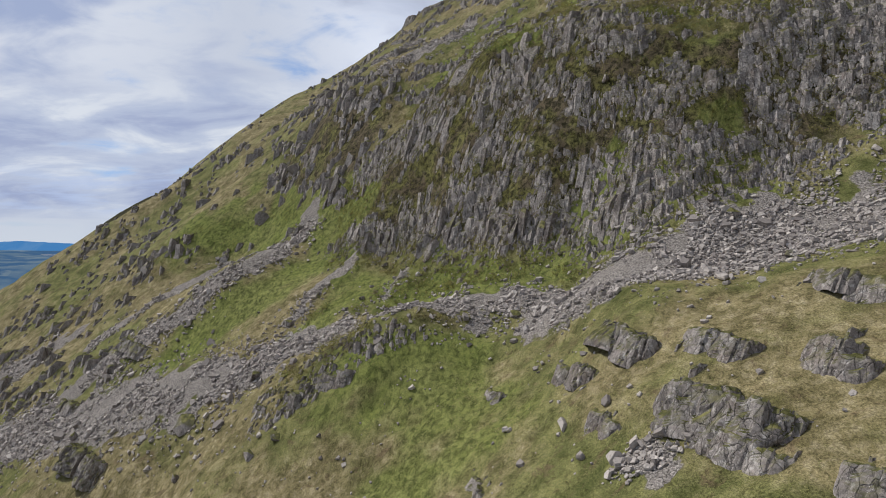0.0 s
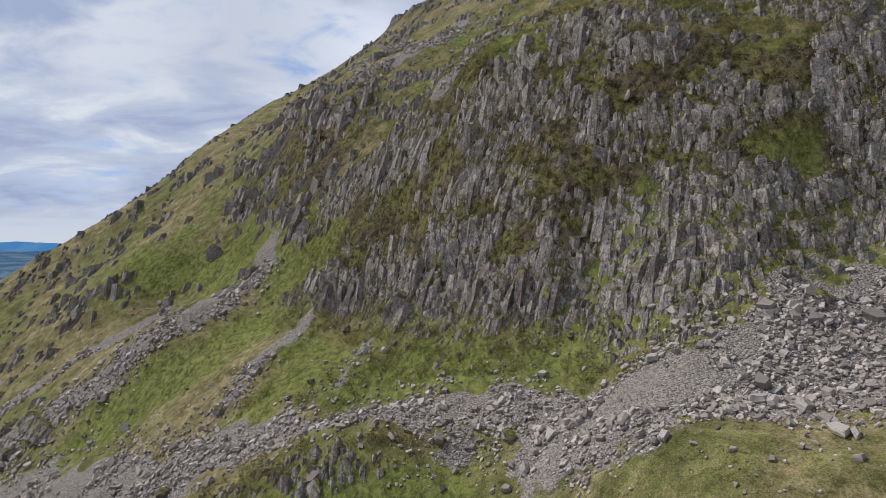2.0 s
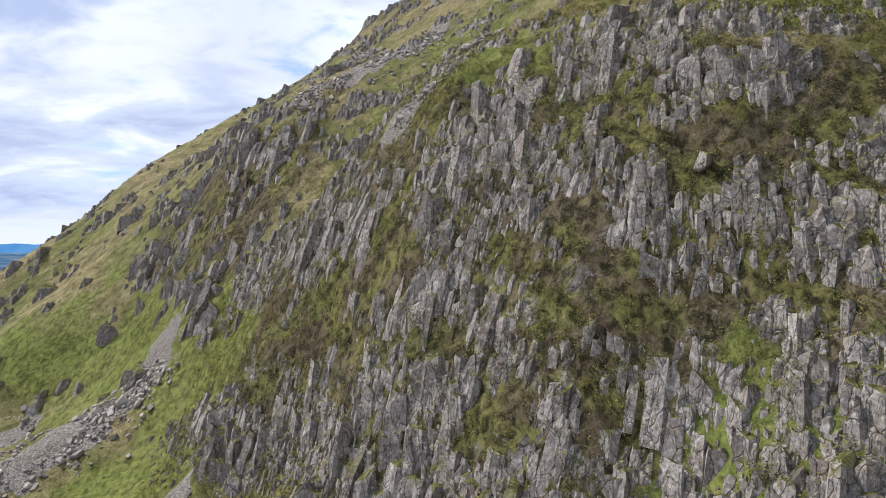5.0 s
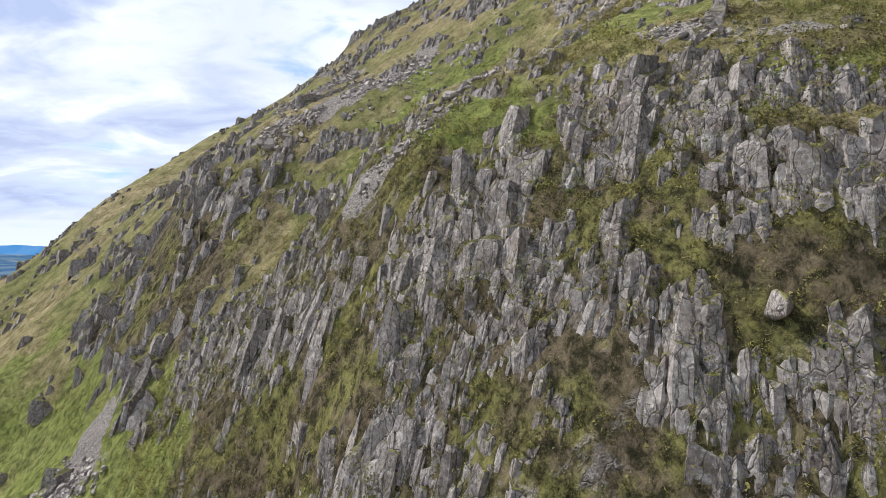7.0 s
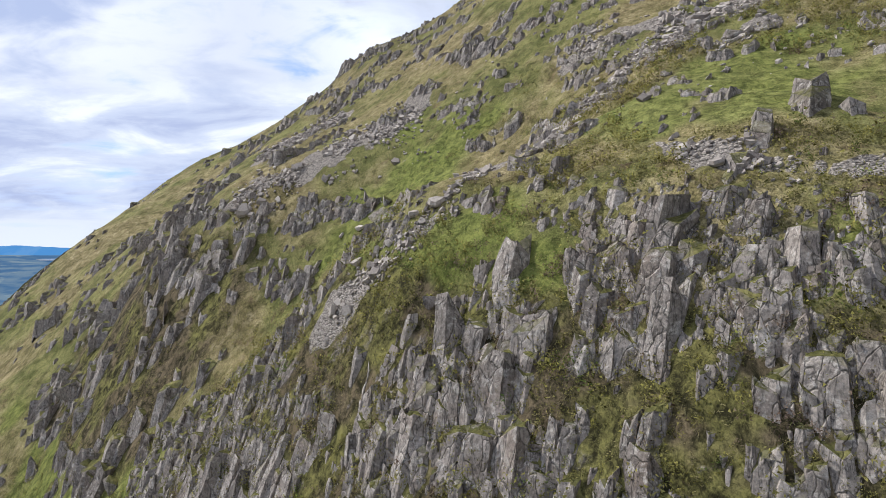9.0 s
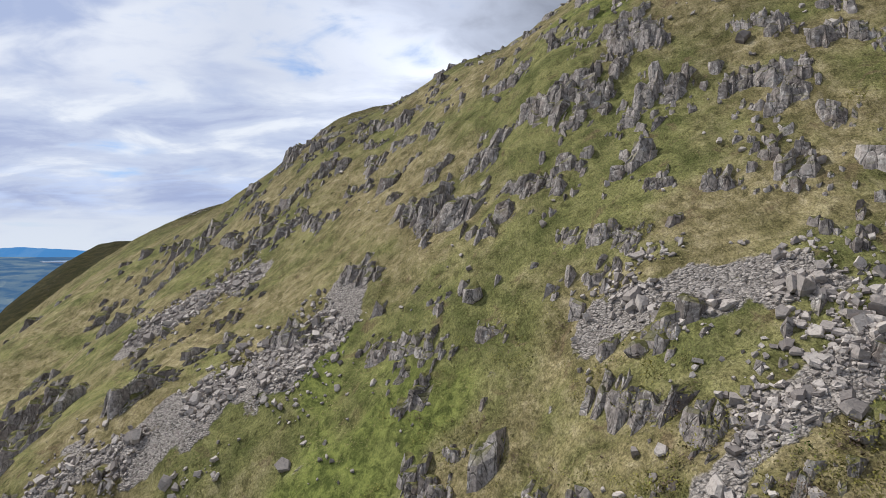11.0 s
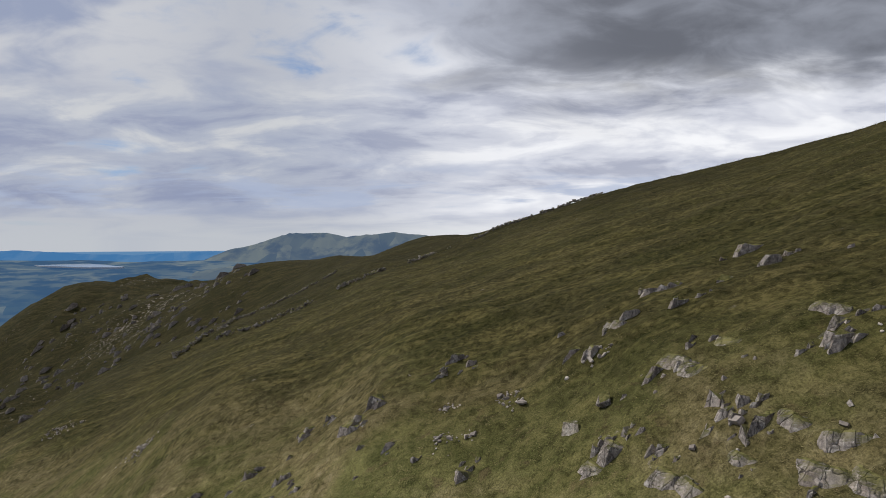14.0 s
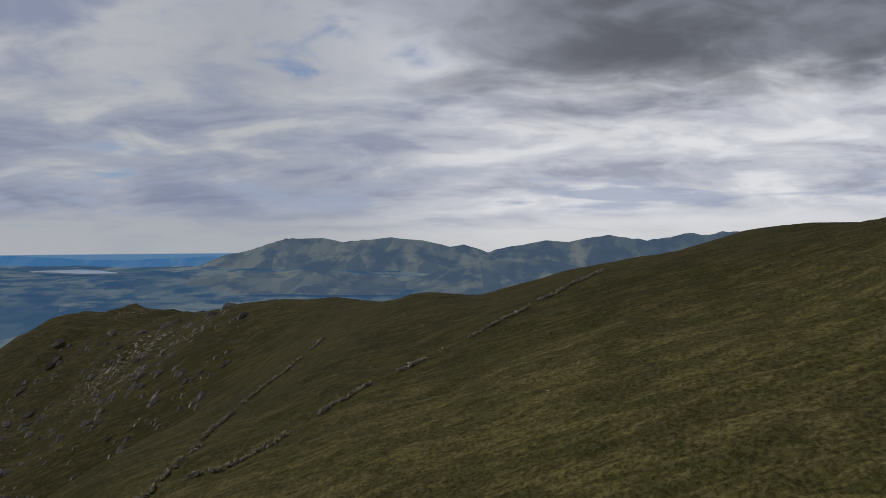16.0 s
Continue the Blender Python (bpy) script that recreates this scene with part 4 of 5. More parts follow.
def outcrop(x, y, w, h, back=14, split=1.0, seed=[500]):
    seed[0] += 1
    gx, gy, st = steepness(np.array([x]), np.array([y]))
    slope = float(np.clip(st[0], 0.4, 1.5))
    out = np.array([-gx[0], -gy[0]]) / max(st[0], 1e-3)
    along = np.array([-out[1], out[0]])
    centre = (x, y, float(surface(x, y)[0]))
    label = "low broken outcrop of grey rock in hill grass" if h < 2 else "tall fissured outcrop of grey rock in hill grass"
    thing = thing_of("rock_outcrop", centre, label, "outcrop", "outcrops on the hillside")
    # the masses step up the slope, each set back from the one below
    masses = 1 if w < 2.2 else 2 if w < 4 or split < 0.5 else 3
    for k in range(masses):
        mw = w / masses * RNG.uniform(1.0, 1.3) if masses > 1 else w * RNG.uniform(0.9, 1.05)
        mh = h * RNG.uniform(0.6, 0.9) * (0.85 if split > 0.5 else 1.1)
        if split < 0.5:                                  # ice-worn domes, broad and low
            mw, mh = mw * 1.3, mh * 0.66
        md = float(np.clip(mh / slope * 0.9, 0.55 * mw, 1.5 * mw)) if split > 0.5 else mw * 0.9
        u = ((k + 0.5) / masses - 0.5) * w * 0.85
        px, py = x + along[0] * u - out[0] * md * 0.32, y + along[1] * u - out[1] * md * 0.32
        turn = Matrix(((along[0], -out[0], 0), (along[1], -out[1], 0), (0, 0, 1))).to_4x4()
        m = Matrix.Translation((px, py, float(surface(px + out[0] * md * 0.30, py + out[1] * md * 0.30)[0]) - 0.5 - 0.30 * mh)) @ turn @ pose(0, 0, 0, -back + RNG.uniform(-6, 6), RNG.uniform(-7, 7), RNG.uniform(-18, 18))
        part("rock_mass", rock_mass(mw, md, mh * 1.32 + 0.5, seed[0] * 7 + k, 0.0 if split > 0.5 else 0.8), thing, m)
    # columns side by side along its front, lower ones at its edges
    count = int(np.clip(w * h * 1.5 + w / 0.5, 4, 20)) if split > 0.5 else 3
    u, d = (np.arange(count) + RNG.uniform(0, 1, count)) / count - 0.5, RNG.uniform(-0.12, 0.75, count) * h / slope * 0.7
    bx, by = x + along[0] * u * w * 1.1 - out[0] * d, y + along[1] * u * w * 1.1 - out[1] * d
    rise = RNG.uniform(0.28, 0.68, count) * min(h, 3.4) * (1 - 1.1 * u ** 2) * (1 if split > 0.5 else 0.5)
    mats = pillars(bx, by, np.clip(rise * RNG.uniform(0.40, 0.95, count), 0.22, 1.1), rise, lean_back=0.16 + 0.014 * back, sway=0.08)
    for m in mats:
        k = int(RNG.integers(0, len(PRISMS)))
        part("rock_block", shape_mesh("rock_block", PRISMS, k, ROCK), thing, matrix4(m))
    return thing


# the large clean faces of the crag: foot, width and height
BUTTRESSES = [
    (7.2, 60.9, 3.2, 4.4), (9.8, 59.5, 2.8, 3.8), (13.3, 61.7, 3.0, 2.9), (16.1, 56.4, 2.4, 3.0), (18.9, 53.0, 2.1, 3.0), (21.0, 53.0, 1.9, 2.7), (-8.4, 74.6, 3.8, 4.4), (-2.5, 67.8, 3.4, 3.9), (0.0, 67.7, 3.0, 4.2),
    (3.9, 63.6, 2.8, 3.6), (13.4, 56.8, 2.3, 3.0), (2.7, 71.0, 2.4, 3.0), (-6.6, 83.0, 2.1, 3.8), (-17.5, 92.5, 3.4, 4.4), (-26.6, 105.9, 4.0, 2.6), (13.5, 64.5, 2.2, 2.4),
    (-4.9, 81.2, 1.7, 4.6), (-2.8, 79.5, 1.7, 3.7), (-1.1, 78.4, 1.7, 4.2), (-16.4, 90.1, 2.6, 3.5), (14.9, 64.2, 1.4, 1.8), (9.2, 68.4, 1.6, 2.6), (15.4, 66.2, 1.2, 1.5), (11.7, 72.4, 1.8, 2.1), (13.0, 75.3, 2.0, 1.4),
    (12.7, 68.7, 1.2, 1.5), (10.8, 70.1, 1.5, 1.8), (3.5, 76.7, 1.3, 2.2), (-1.2, 87.2, 1.8, 2.3), (1.9, 71.9, 1.7, 3.2), (13.2, 61.8, 2.0, 2.0), (10.2, 63.0, 1.7, 2.2), (4.1, 67.6, 2.0, 2.8), (1.4, 69.1, 1.8, 3.4), (-5.3, 76.4, 1.6, 2.2),
]


def buttress(x, y, w, h):
    thing = thing_of("rock_buttress", (x, y, float(surface(x, y)[0])), "bare grey buttress of flat-sided rock standing out of the crag", "buttress", "buttresses of the crag")
    gx, gy, st = steepness(np.array([x]), np.array([y]))
    along = np.array([gy[0], -gx[0]]) / max(st[0], 1e-3)
    count = max(2, int(round(w / 0.85)))
    share = RNG.uniform(0.7, 1.3, count)
    share *= w / share.sum()
    u = np.cumsum(share) - share / 2 - w / 2
    step_back = RNG.uniform(0.0, 0.5, count)
    bx, by = x + along[0] * u + gx[0] / st[0] * step_back, y + along[1] * u + gy[0] / st[0] * step_back
    for m in pillars(bx, by, share * 1.16, h * RNG.uniform(0.52, 0.84, count), lean_back=0.28, sway=0.03, swing=0.22):
        part("rock_block", shape_mesh("rock_block", PRISMS, int(RNG.integers(0, len(PRISMS))), ROCK), thing, matrix4(m))
    return thing


for spot in BUTTRESSES:
    buttress(*spot)

FOOT_OUTCROPS = [
    (10.9, 26.5, 5.4, 4.2), (13.2, 31.4, 3.3, 1.8), (9.9, 36.9, 5.2, 2.4), (7.5, 38.0, 3.7, 1.8), (16.4, 26.6, 2.6, 2.4), (20.3, 31.7, 4.2, 1.7),
    (7.6, 31.5, 2.2, 1.8), (11.3, 24.2, 2.6, 2.0), (13.3, 20.4, 1.4, 1.8), (1.6, 34.7, 1.9, 1.3), (-8.6, 50.2, 3.1, 1.8), (-35.7, 61.2, 6.5, 4.0),
    (3.4, 42.9, 2.3, 0.9), (-38.9, 78.1, 6.3, 2.2), (-45.1, 74.9, 4.7, 2.2), (18.5, 24.5, 2.2, 1.8),
]
SHELF_OUTCROPS = [
    (9.3, 112.6, 8.0, 4.4), (16.2, 113.2, 4.0, 3.6), (22.3, 108.6, 3.3, 3.2), (15.0, 108.9, 4.1, 2.2), (13.7, 91.2, 4.5, 2.8), (9.7, 98.1, 2.8, 1.7),
    (8.2, 104.4, 5.9, 1.8), (16.6, 94.4, 2.5, 2.0), (22.4, 86.0, 1.8, 1.2), (19.2, 83.8, 2.0, 1.0), (-14.4, 106.3, 7.7, 2.3), (-2.4, 100.5, 6.0, 2.2),
    (0.9, 92.6, 5.8, 2.8), (-4.5, 95.9, 5.9, 3.0), (-13.1, 100.8, 5.4, 3.6), (-8.5, 109.2, 2.5, 2.6), (2.2, 94.9, 1.7, 2.2), (19.4, 79.7, 1.3, 0.9),
    (8.3, 88.3, 1.6, 1.2), (17.5, 83.2, 1.4, 1.2), (-1.4, 126.1, 9.0, 1.8), (-10.0, 132.5, 5.6, 1.8), (-18.5, 120.3, 4.6, 1.3),
]
BAND_OUTCROPS = [
    (26.4, 106.2, 3.8, 2.4), (27.1, 104.2, 1.9, 2.6), (28.1, 101.8, 1.5, 2.6), (17.6, 102.7, 5.2, 1.6), (20.7, 103.4, 2.1, 1.4), (16.2, 95.5, 2.3, 2.2),
    (13.4, 94.7, 1.5, 1.5), (11.1, 98.7, 1.6, 1.0), (9.3, 98.3, 1.3, 1.5), (22.7, 101.5, 2.0, 1.4), (30.9, 105.6, 4.0, 2.0), (28.3, 109.5, 3.8, 1.7),
    (22.3, 112.9, 4.2, 2.8), (25.8, 104.9, 1.7, 1.2), (14.6, 120.9, 5.1, 2.0), (18.8, 101.5, 2.0, 1.2), (6.9, 105.4, 2.5, 1.2), (12.7, 102.3, 2.3, 1.1), (18.0, 110.5, 2.0, 1.6),
]
SHOULDER_OUTCROPS = [
    (16.5, 113.8, 2.3, 2.2), (18.1, 114.2, 1.1, 1.4), (22.5, 114.1, 4.0, 2.1), (19.5, 111.2, 2.1, 2.5), (12.5, 114.4, 2.7, 3.4), (9.4, 117.4, 1.6, 2.8),
    (15.3, 114.2, 1.1, 1.1), (9.2, 124.5, 2.5, 1.6), (7.2, 126.1, 1.9, 1.9), (4.2, 127.5, 2.5, 1.7), (-8.1, 135.8, 4.2, 1.6), (-2.4, 129.2, 2.4, 1.4),
    (22.2, 110.9, 0.6, 0.9), (20.8, 109.6, 1.4, 1.6), (3.7, 132.3, 3.8, 1.2), (19.7, 116.2, 0.9, 0.8), (19.0, 116.1, 0.8, 0.7), (13.0, 117.7, 1.0, 1.6),
    (6.5, 118.9, 1.9, 1.6), (22.8, 112.4, 0.9, 0.6),
]
UPPER_OUTCROPS = [
    (22.8, 119.2, 2.9, 3.0), (21.0, 123.1, 1.8, 1.9), (21.7, 121.7, 0.9, 1.1), (18.1, 121.6, 2.7, 1.4), (16.0, 120.7, 2.5, 1.9), (17.5, 126.4, 2.1, 1.4),
    (21.4, 115.5, 1.7, 2.4), (19.6, 116.4, 1.1, 1.0), (9.9, 124.1, 1.5, 1.3), (1.5, 138.1, 2.1, 1.8), (3.7, 129.0, 1.9, 1.9), (25.0, 125.2, 2.0, 1.0),
    (24.0, 119.0, 1.0, 1.9), (6.8, 131.8, 1.7, 1.1), (10.3, 127.0, 1.2, 0.9), (11.5, 128.2, 1.0, 0.9), (-4.0, 143.7, 4.8, 1.4), (20.2, 116.0, 0.6, 0.9),
    (19.5, 118.5, 0.7, 0.7), (19.7, 117.6, 0.9, 0.6),
]
CREST_OUTCROPS = [
    (25.2, 126.1, 1.8, 1.4), (27.2, 126.7, 2.6, 1.0), (25.9, 136.1, 3.0, 0.9), (22.4, 127.4, 1.7, 1.2), (22.3, 134.5, 1.5, 1.0), (-2.1, 143.5, 3.7, 1.4),
    (4.4, 135.2, 1.9, 1.1), (8.1, 132.6, 1.2, 1.0), (25.3, 120.4, 1.1, 1.2), (16.5, 129.8, 1.3, 1.1), (19.4, 128.0, 2.2, 1.0), (23.4, 130.1, 2.3, 1.2),
    (25.4, 129.5, 1.3, 0.7), (25.2, 144.8, 2.3, 0.6), (28.0, 127.8, 1.5, 0.8), (27.3, 129.9, 1.5, 0.8), (21.5, 133.8, 1.4, 0.5), (27.8, 136.2, 1.4, 0.6), (31.5, 134.8, 1.7, 0.6),
]
LEDGE_OUTCROPS = [
    (18.9, 68.2, 2.2, 1.4), (17.4, 70.2, 1.7, 1.3), (14.9, 71.2, 1.4, 1.2), (13.4, 74.3, 1.5, 1.3), (20.0, 67.1, 1.5, 1.5), (18.1, 68.1, 1.6, 1.0), (12.2, 73.3, 1.7, 1.9),
    (13.3, 70.4, 1.3, 1.1), (15.2, 69.4, 1.1, 1.1), (16.5, 67.3, 1.2, 1.3), (23.0, 70.8, 1.8, 0.8), (17.7, 93.0, 3.8, 1.4), (11.2, 81.0, 1.9, 1.1), (8.9, 79.2, 2.1, 1.4),
    (5.1, 112.0, 3.5, 2.0), (1.7, 109.6, 3.4, 1.8), (-0.3, 98.7, 4.7, 2.0), (-4.3, 99.9, 3.4, 2.2), (-8.6, 101.4, 3.0, 2.0), (19.6, 81.0, 2.8, 0.7), (13.1, 82.9, 2.0, 1.4), (-8.9, 148.6, 3.6, 3.4), (-4.6, 149.0, 3.0, 1.4), (-0.6, 147.6, 2.6, 1.2),
]
for spot in LEDGE_OUTCROPS:
    outcrop(*spot)
for x, y, w, h in FOOT_OUTCROPS:
    outcrop(x, y, w * 1.2, h * 0.95, 22, 0.35)
for x, y, w, h in SHELF_OUTCROPS + BAND_OUTCROPS + SHOULDER_OUTCROPS + UPPER_OUTCROPS:
    outcrop(x, y, w * 0.88, h * 0.82)
for x, y, w, h in CREST_OUTCROPS:
    outcrop(x, y, w * 1.1, h * 0.6, 26, 0.35)


# ---- loose stones ----
def scree_run(runs, per_metre, size, label):
    xs, ys = [], []
    for points, half in runs:
        for (ax, ay), (bx, by) in zip(points[:-1], points[1:]):
            length = math.hypot(bx - ax, by - ay)
            count = int((length + half) * 2 * half * per_metre)
            t, off = RNG.uniform(-0.05, 1.05, count), RNG.normal(0, half * 0.78, count)
            xs.append(ax + (bx - ax) * t - (by - ay) / length * off)
            ys.append(ay + (by - ay) * t + (bx - ax) / length * off)
    x, y = np.concatenate(xs), np.concatenate(ys)
    x, y = x + 2.2 * (ripples(x / 3, y / 3, 55, 2) - 0.5), y + 2.2 * (ripples(x / 3, y / 3, 57, 2) - 0.5)
    keep = ripples(x / 3.5, y / 3.5, 91, 3) > 0.37
    x, y = x[keep], y[keep]
    mats = lying(x, y, np.clip(size * RNG.lognormal(0, 0.5, len(x)), 0.1, 1.5))
    centre = (float(x.mean()), float(y.mean()), float(surface(x.mean(), y.mean())[0]))
    return heap("scree", "stone", SLABS, RNG.integers(0, len(SLABS), len(x)), mats, SCREE, centre, label, "scree")


scree_run(LOWER_SCREE, 13.0, 0.25, "broad run of loose grey stones below the crag")
scree_run(LOWER_SCREE[:1], 15.0, 0.20, "small sharp chips of grey stone filling the scree")
scree_run(GULLY_SCREE, 12.0, 0.27, "grey scree fanning from a gully")
scree_run(UPPER_SCREE, 20.0, 0.25, "pale blocky scree across a grassy shelf")
scree_run(SADDLE_SCREE, 17.0, 0.25, "pale grey scree tongue on a steep slope")
scree_run(MOOR_SCREE, 14.0, 0.17, "small spill of pale stones in moorland grass")
scree_run(PILES, 26.0, 0.23, "small pile of pale broken stones in grass")

x, y = np.concatenate([RNG.uniform(-25, 32, 1100), RNG.uniform(-4, 34, 700)]), np.concatenate([RNG.uniform(24, 68, 1100), RNG.uniform(82, 132, 700)])
gx, gy, steep = steepness(x, y)
keep = (steep < 1.1) & (ripples(x / 6, y / 6, 97, 2) > 0.42)
x, y = x[keep], y[keep]
heap("loose_stones", "stone", SLABS, RNG.integers(0, len(SLABS), len(x)), lying(x, y, np.clip(0.26 * RNG.lognormal(0, 0.5, len(x)), 0.1, 0.9)), SCREE, (5.0, 50.0, 0.0), "scattered pale stones lying in the hill grass", "stones")

# boulders: place, width, height
BOULDER_SPOTS = [
    (-24.2, 59.2, 3.2, 1.0), (-5.0, 50.5, 1.6, 0.5), (-5.3, 51.5, 0.9, 0.8), (-16.3, 67.3, 1.2, 1.0), (-8.3, 65.5, 0.8, 0.9), (-17.8, 59.9, 1.8, 1.0), (-6.6, 72.2, 1.2, 0.8),
    (10.8, 57.9, 0.7, 0.6), (21.9, 51.4, 1.1, 1.1), (22.9, 49.7, 1.3, 0.9), (5.9, 51.6, 1.3, 0.7), (14.8, 53.1, 0.5, 0.7), (-13.9, 70.0, 1.0, 0.8), (23.6, 42.8, 0.9, 0.6),
    (-12.6, 48.6, 1.2, 0.8), (-14.8, 48.7, 1.2, 0.8), (-39.0, 66.8, 1.2, 0.9), (-22.4, 53.1, 0.9, 1.0), (6.9, 76.5, 0.85, 0.85), (12.1, 84.3, 1.1, 0.4), (2.7, 96.4, 2.2, 0.5),
    (-25.0, 105.3, 2.6, 2.4), (16.4, 64.6, 1.3, 2.0), (-14.4, 92.3, 1.5, 1.2),
]
SHELF_BOULDERS = [
    (17.7, 96.4, 1.1, 0.6), (15.2, 93.5, 0.9, 0.7), (1.4, 99.3, 0.7, 1.5), (21.8, 83.6, 0.5, 0.4), (20.6, 83.1, 0.5, 0.5), (12.2, 84.3, 0.9, 0.6), (12.8, 84.6, 0.5, 0.5),
    (14.6, 84.2, 0.9, 0.5), (12.1, 104.8, 1.6, 1.1), (24.6, 89.1, 1.4, 0.7), (26.3, 88.1, 0.9, 0.7), (19.6, 86.2, 0.8, 0.5), (9.0, 94.2, 0.6, 0.4), (3.2, 97.6, 1.1, 0.9), (21.6, 89.9, 1.0, 0.8),
    (14.5, 120.1, 0.8, 0.8), (18.2, 120.5, 0.3, 0.5), (22.5, 118.3, 0.8, 0.5), (19.5, 121.7, 0.9, 0.7), (23.1, 137.7, 1.1, 0.8), (21.4, 137.2, 1.5, 0.4), (23.3, 118.8, 0.5, 0.4), (20.7, 115.5, 0.6, 0.4),
]
for k, (x, y, w, h) in enumerate(BOULDER_SPOTS + SHELF_BOULDERS):
    ob = new("boulder", shape_mesh("boulder", BOULDERS, k % len(BOULDERS), ROCK))
    m = lying(np.array([x]), np.array([y]), np.array([w]), sink=0.0, tumble=0.12)[0]
    m[:, 2] *= h / max(np.linalg.norm(m[:, 2]), 1e-6)
    m[:, 1] *= 0.75
    m[2, 3] += h * 0.25
    ob.matrix_world = matrix4(m)
    flat = h < 0.55 * w
    tagged(ob, "pale grey flat boulder lying on the slope" if flat else "pale grey angular boulder resting on the slope", "boulder", "boulders on the hillside")


# ---- old field walls on the far slope ----
def field_wall(points, label):
    xs, ys, tops = [], [], []
    for (ax, ay), (bx, by) in zip(points[:-1], points[1:]):
        length = math.hypot(bx - ax, by - ay)
        count = int(length * 5)
        t = (np.arange(count) + RNG.uniform(0, 1, count)) / count
        gap = ripples((ax + (bx - ax) * t) / 4, (ay + (by - ay) * t) / 4, 99, 2) > 0.36
        t = t[gap]
        xs.append(ax + (bx - ax) * t + RNG.normal(0, 0.3, len(t)))
        ys.append(ay + (by - ay) * t + RNG.normal(0, 0.3, len(t)))
    x, y = np.concatenate(xs), np.concatenate(ys)
    mats = lying(x, y, RNG.uniform(0.5, 1.0, len(x)), sink=0.3, tumble=0.4)
    mats[:, 2, 3] += RNG.uniform(0, 0.45, len(x))
    return heap("field_wall", "wall_stone", SLABS, RNG.integers(0, len(SLABS), len(x)), mats, ROCK, (points[0][0], points[0][1], float(surface(*points[0])[0])), label, "wall")


field_wall([(-29.9, 213), (-28.4, 229), (-29.8, 244), (-30.4, 268), (-28.2, 283), (-24.6, 303), (-23.2, 324)], "tumbled dark drystone wall across a grassy fell")
field_wall([(-24.2, 217), (-18, 216), (-12, 219), (-5, 224.5), (4.6, 236), (16, 246.5), (28.5, 253), (43.7, 270), (58, 284)], "ruined low drystone wall across a grassy fell")


# ---- grass and heather ----
def scatter(x0, x1, y0, y1, per_metre, seed):
    count = int((x1 - x0) * (y1 - y0) * per_metre)
    return RNG.uniform(x0, x1, count), RNG.uniform(y0, y1, count)


def tufts(name, zones, blades, label, size=1.0):
    x, y = [np.concatenate(v) for v in zip(*[scatter(*z, k) for k, z in enumerate(zones)])]
    gx, gy, steep = steepness(x, y)
    thin = ripples(x / 2.8, y / 2.8, 63, 3)
    keep = (bare(x, y) < 0.4) & (steep < 2.3) & (thin > 0.34)
    x, y, thin, gx, gy = x[keep], y[keep], thin[keep], gx[keep], gy[keep]
    count, z = len(x), surface(x, y)
    tall = size * (0.10 + 0.20 * RNG.uniform(0, 1, count) ** 1.5 * (0.5 + thin))
    lit = np.column_stack([-gx, -gy, np.ones(count)])
    lit /= np.linalg.norm(lit, axis=1)[:, None]
    down = np.column_stack([-gx, -gy, -(gx ** 2 + gy ** 2)])
    down /= np.maximum(np.linalg.norm(down, axis=1), 1e-3)[:, None]
    along = np.cross(lit, down)
    spin = RNG.uniform(0, 2 * math.pi, (count, blades, 1))
    way = along[:, None] * np.cos(spin) + down[:, None] * (np.sin(spin) + 0.9)
    way /= np.linalg.norm(way, axis=2)[:, :, None]
    reach = (0.35 * tall[:, None] * RNG.uniform(0.8, 1.7, (count, blades)))[:, :, None]
    foot = np.stack([x, y, z + 0.015], 1)[:, None] + size * (RNG.normal(0, 0.09, (count, blades, 1)) * along[:, None] + RNG.normal(0, 0.09, (count, blades, 1)) * down[:, None])
    side = np.cross(np.broadcast_to(lit[:, None], way.shape), way) * (0.007 + 0.015 * tall)[:, None, None]
    tip = foot + way * reach + lit[:, None] * reach * RNG.uniform(0.1, 0.7, (count, blades, 1))
    co = np.stack([foot + side, foot - side, tip], 2).reshape(-1, 3)
    me = raw_mesh(name, co, np.arange(len(co)).reshape(-1, 3), GRASS, True)
    # blades catch the light as the rounded tuft they grow from does
    round_off = lit[:, None] + way * 0.55
    round_off /= np.linalg.norm(round_off, axis=2)[:, :, None]
    me.normals_split_custom_set_from_vertices(np.repeat(round_off.reshape(-1, 3), 3, axis=0).tolist())
    mark(me, "tip", np.tile([0.0, 0.0, 1.0], len(co) // 3))
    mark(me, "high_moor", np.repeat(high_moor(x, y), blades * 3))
    return tagged(new(name, me), label, "grass", kind="stuff")


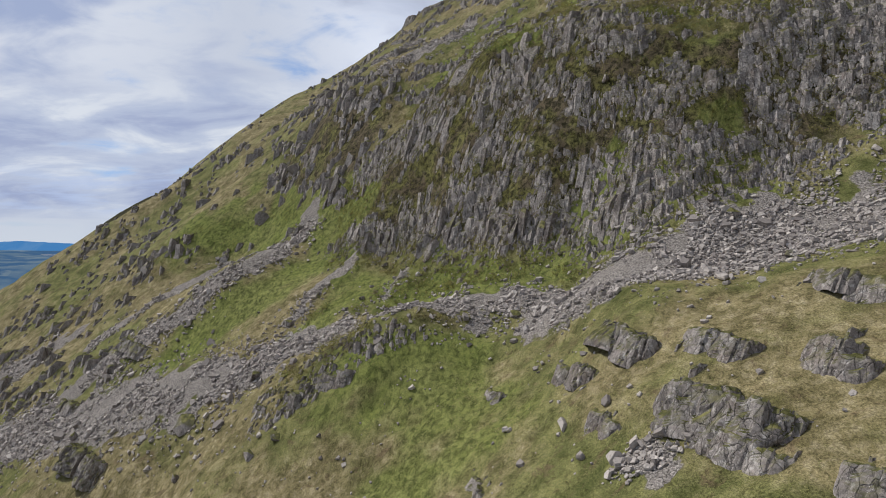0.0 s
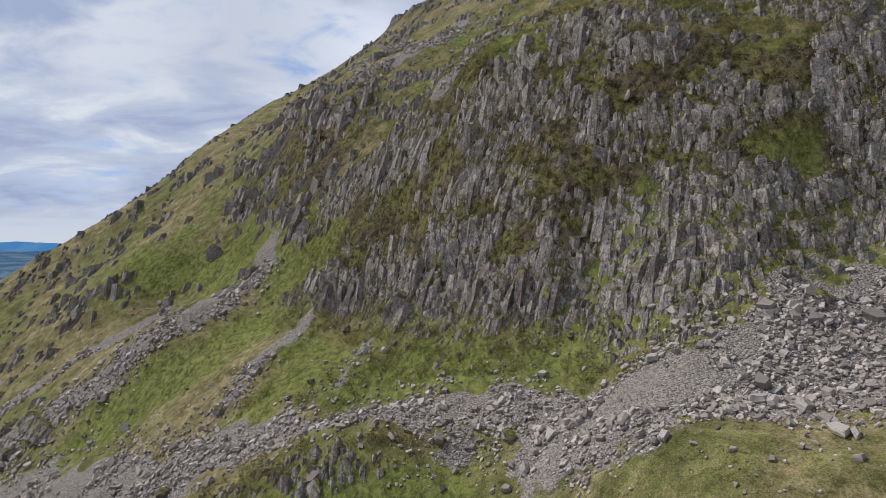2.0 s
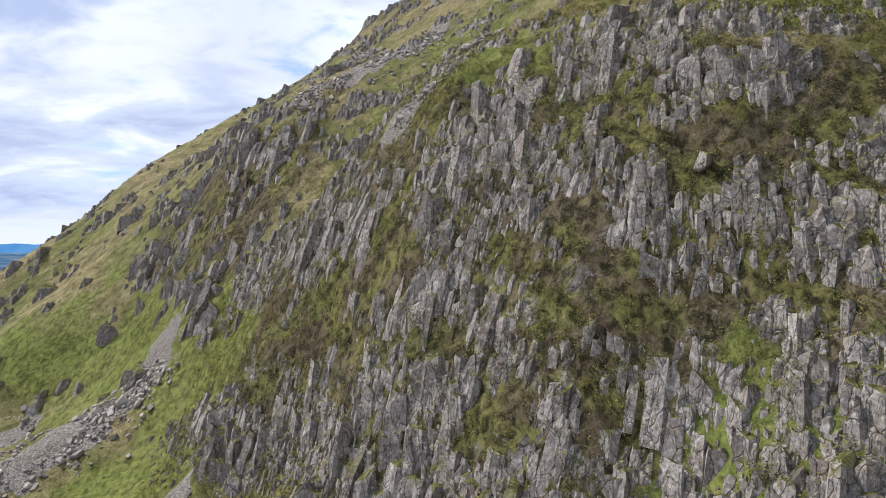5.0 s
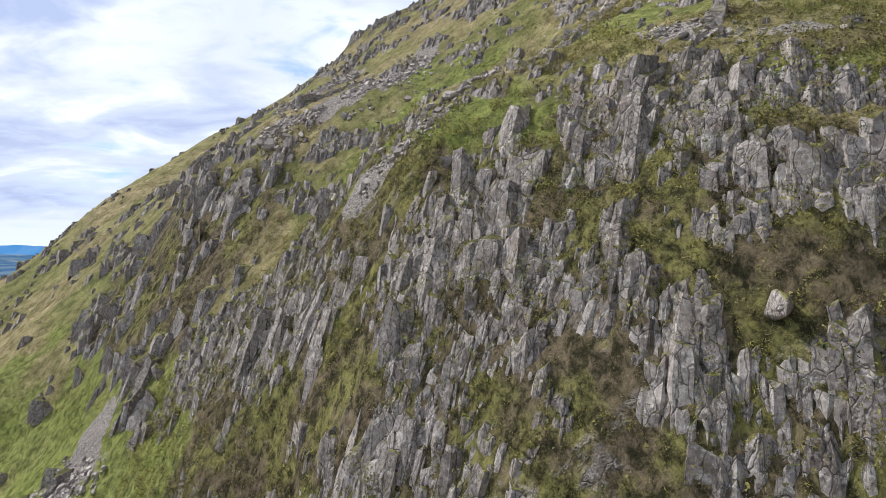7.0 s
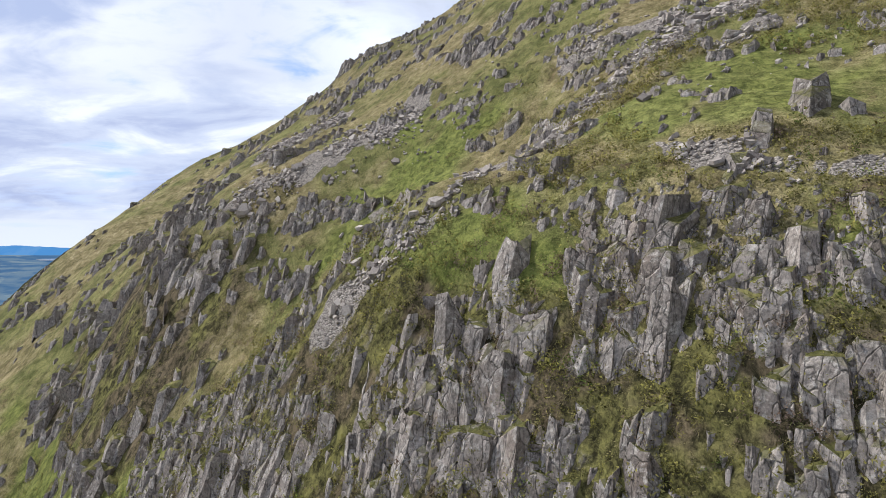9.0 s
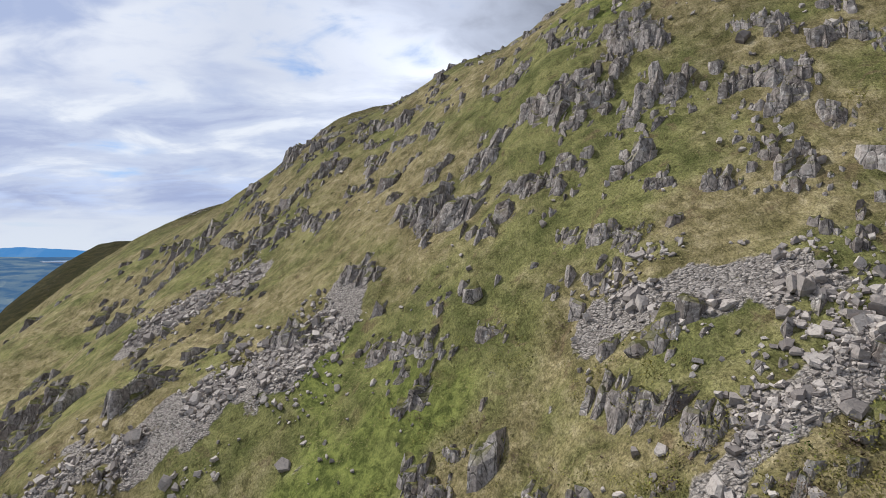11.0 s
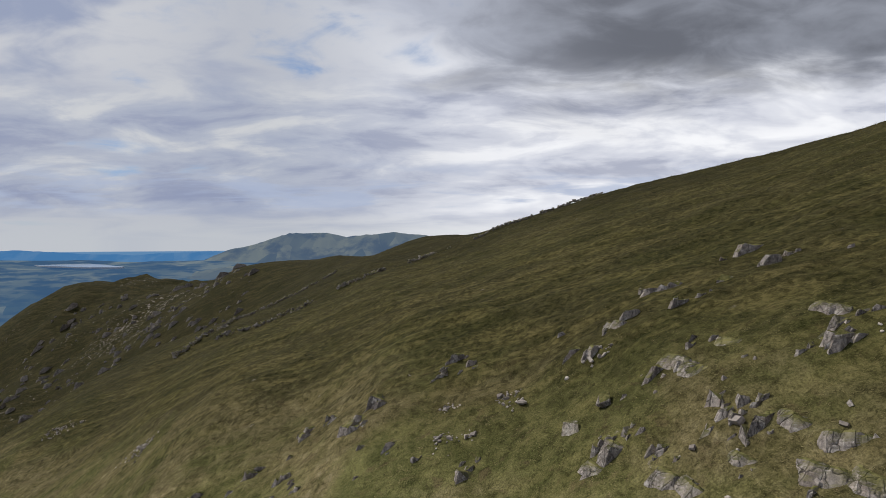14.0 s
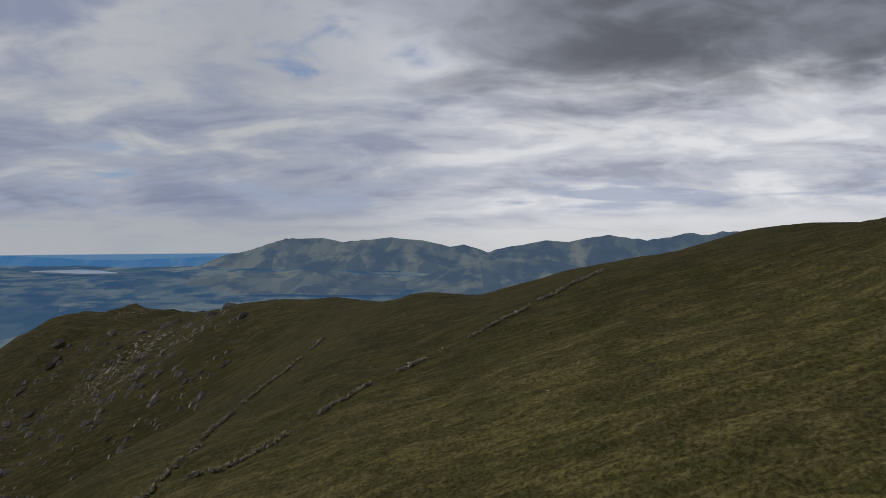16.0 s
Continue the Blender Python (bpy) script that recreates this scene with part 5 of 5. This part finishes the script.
tufts("hill_grass", [(-20, 32, 20, 62, 15.0), (-16, 42, 62, 150, 13.0), (-30, 60, 150, 230, 4.0), (-45, -16, 60, 140, 4.0)], 6, "rough tufted hill grass, olive and straw-coloured")
tufts("moor_grass", [(-70, 120, 160, 250, 2.2), (-90, 130, 250, 360, 1.0)], 6, "coarse tussocks of moor grass, coloured dark as under cloud", 2.6)


def heather(name, count, box, least, leaves, label, dense=0.44):
    x, y = RNG.uniform(box[0], box[1], count * 4), RNG.uniform(box[2], box[3], count * 4)
    gx, gy, steep = steepness(x, y)
    bunch = ripples(x / 2.2, y / 1.8, 83, 3)
    keep = (steep > least) & ((bunch > dense + 0.10) | (shelves(x, y) < 0.42)) & (bare(x, y) < 0.4)
    x, y = x[keep][:count], y[keep][:count]
    count, z = len(x), surface(x, y)
    size = 0.12 + 0.42 * RNG.uniform(0, 1, count) ** 1.8
    gx, gy, steep = steepness(x, y)
    out = np.stack([-gx, -gy, np.ones(count)], 1)
    out /= np.linalg.norm(out, axis=1)[:, None]
    way = RNG.normal(0, 1, (count, leaves, 3))
    way /= np.linalg.norm(way, axis=2)[:, :, None]
    way += out[:, None] * 0.65
    mid = np.stack([x, y, z], 1)[:, None] + way * (size[:, None] * RNG.uniform(0.5, 1.0, (count, leaves)))[:, :, None]
    spread = (0.012 + size * 0.055)[:, None, None, None] * RNG.normal(0, 1, (count, leaves, 3, 3))
    co = mid[:, :, None] + spread
    # leaves turn their upper sides outwards
    flat = np.cross(co[:, :, 1] - co[:, :, 0], co[:, :, 2] - co[:, :, 0])
    wrong = (flat * way).sum(2) < 0
    co[wrong] = co[wrong][:, ::-1]
    me = raw_mesh(name, co.reshape(-1, 3), np.arange(count * leaves * 3).reshape(-1, 3), HEATHER, True)
    lit = way + out[:, None] * 0.5
    lit /= np.linalg.norm(lit, axis=2)[:, :, None]
    me.normals_split_custom_set_from_vertices(np.repeat(lit.reshape(-1, 3), 3, axis=0).tolist())
    return tagged(new(name, me), label, "heather", kind="stuff")


heather("heather", 13000, (-14, 46, 52, 92), 0.62, 50, "brown heather and green bilberry clumps on the crag's ledges", 0.34)
heather("bilberry", 2200, (-62, 46, 86, 103), 0.90, 30, "brown and green low scrub among steep rocks", 0.56)
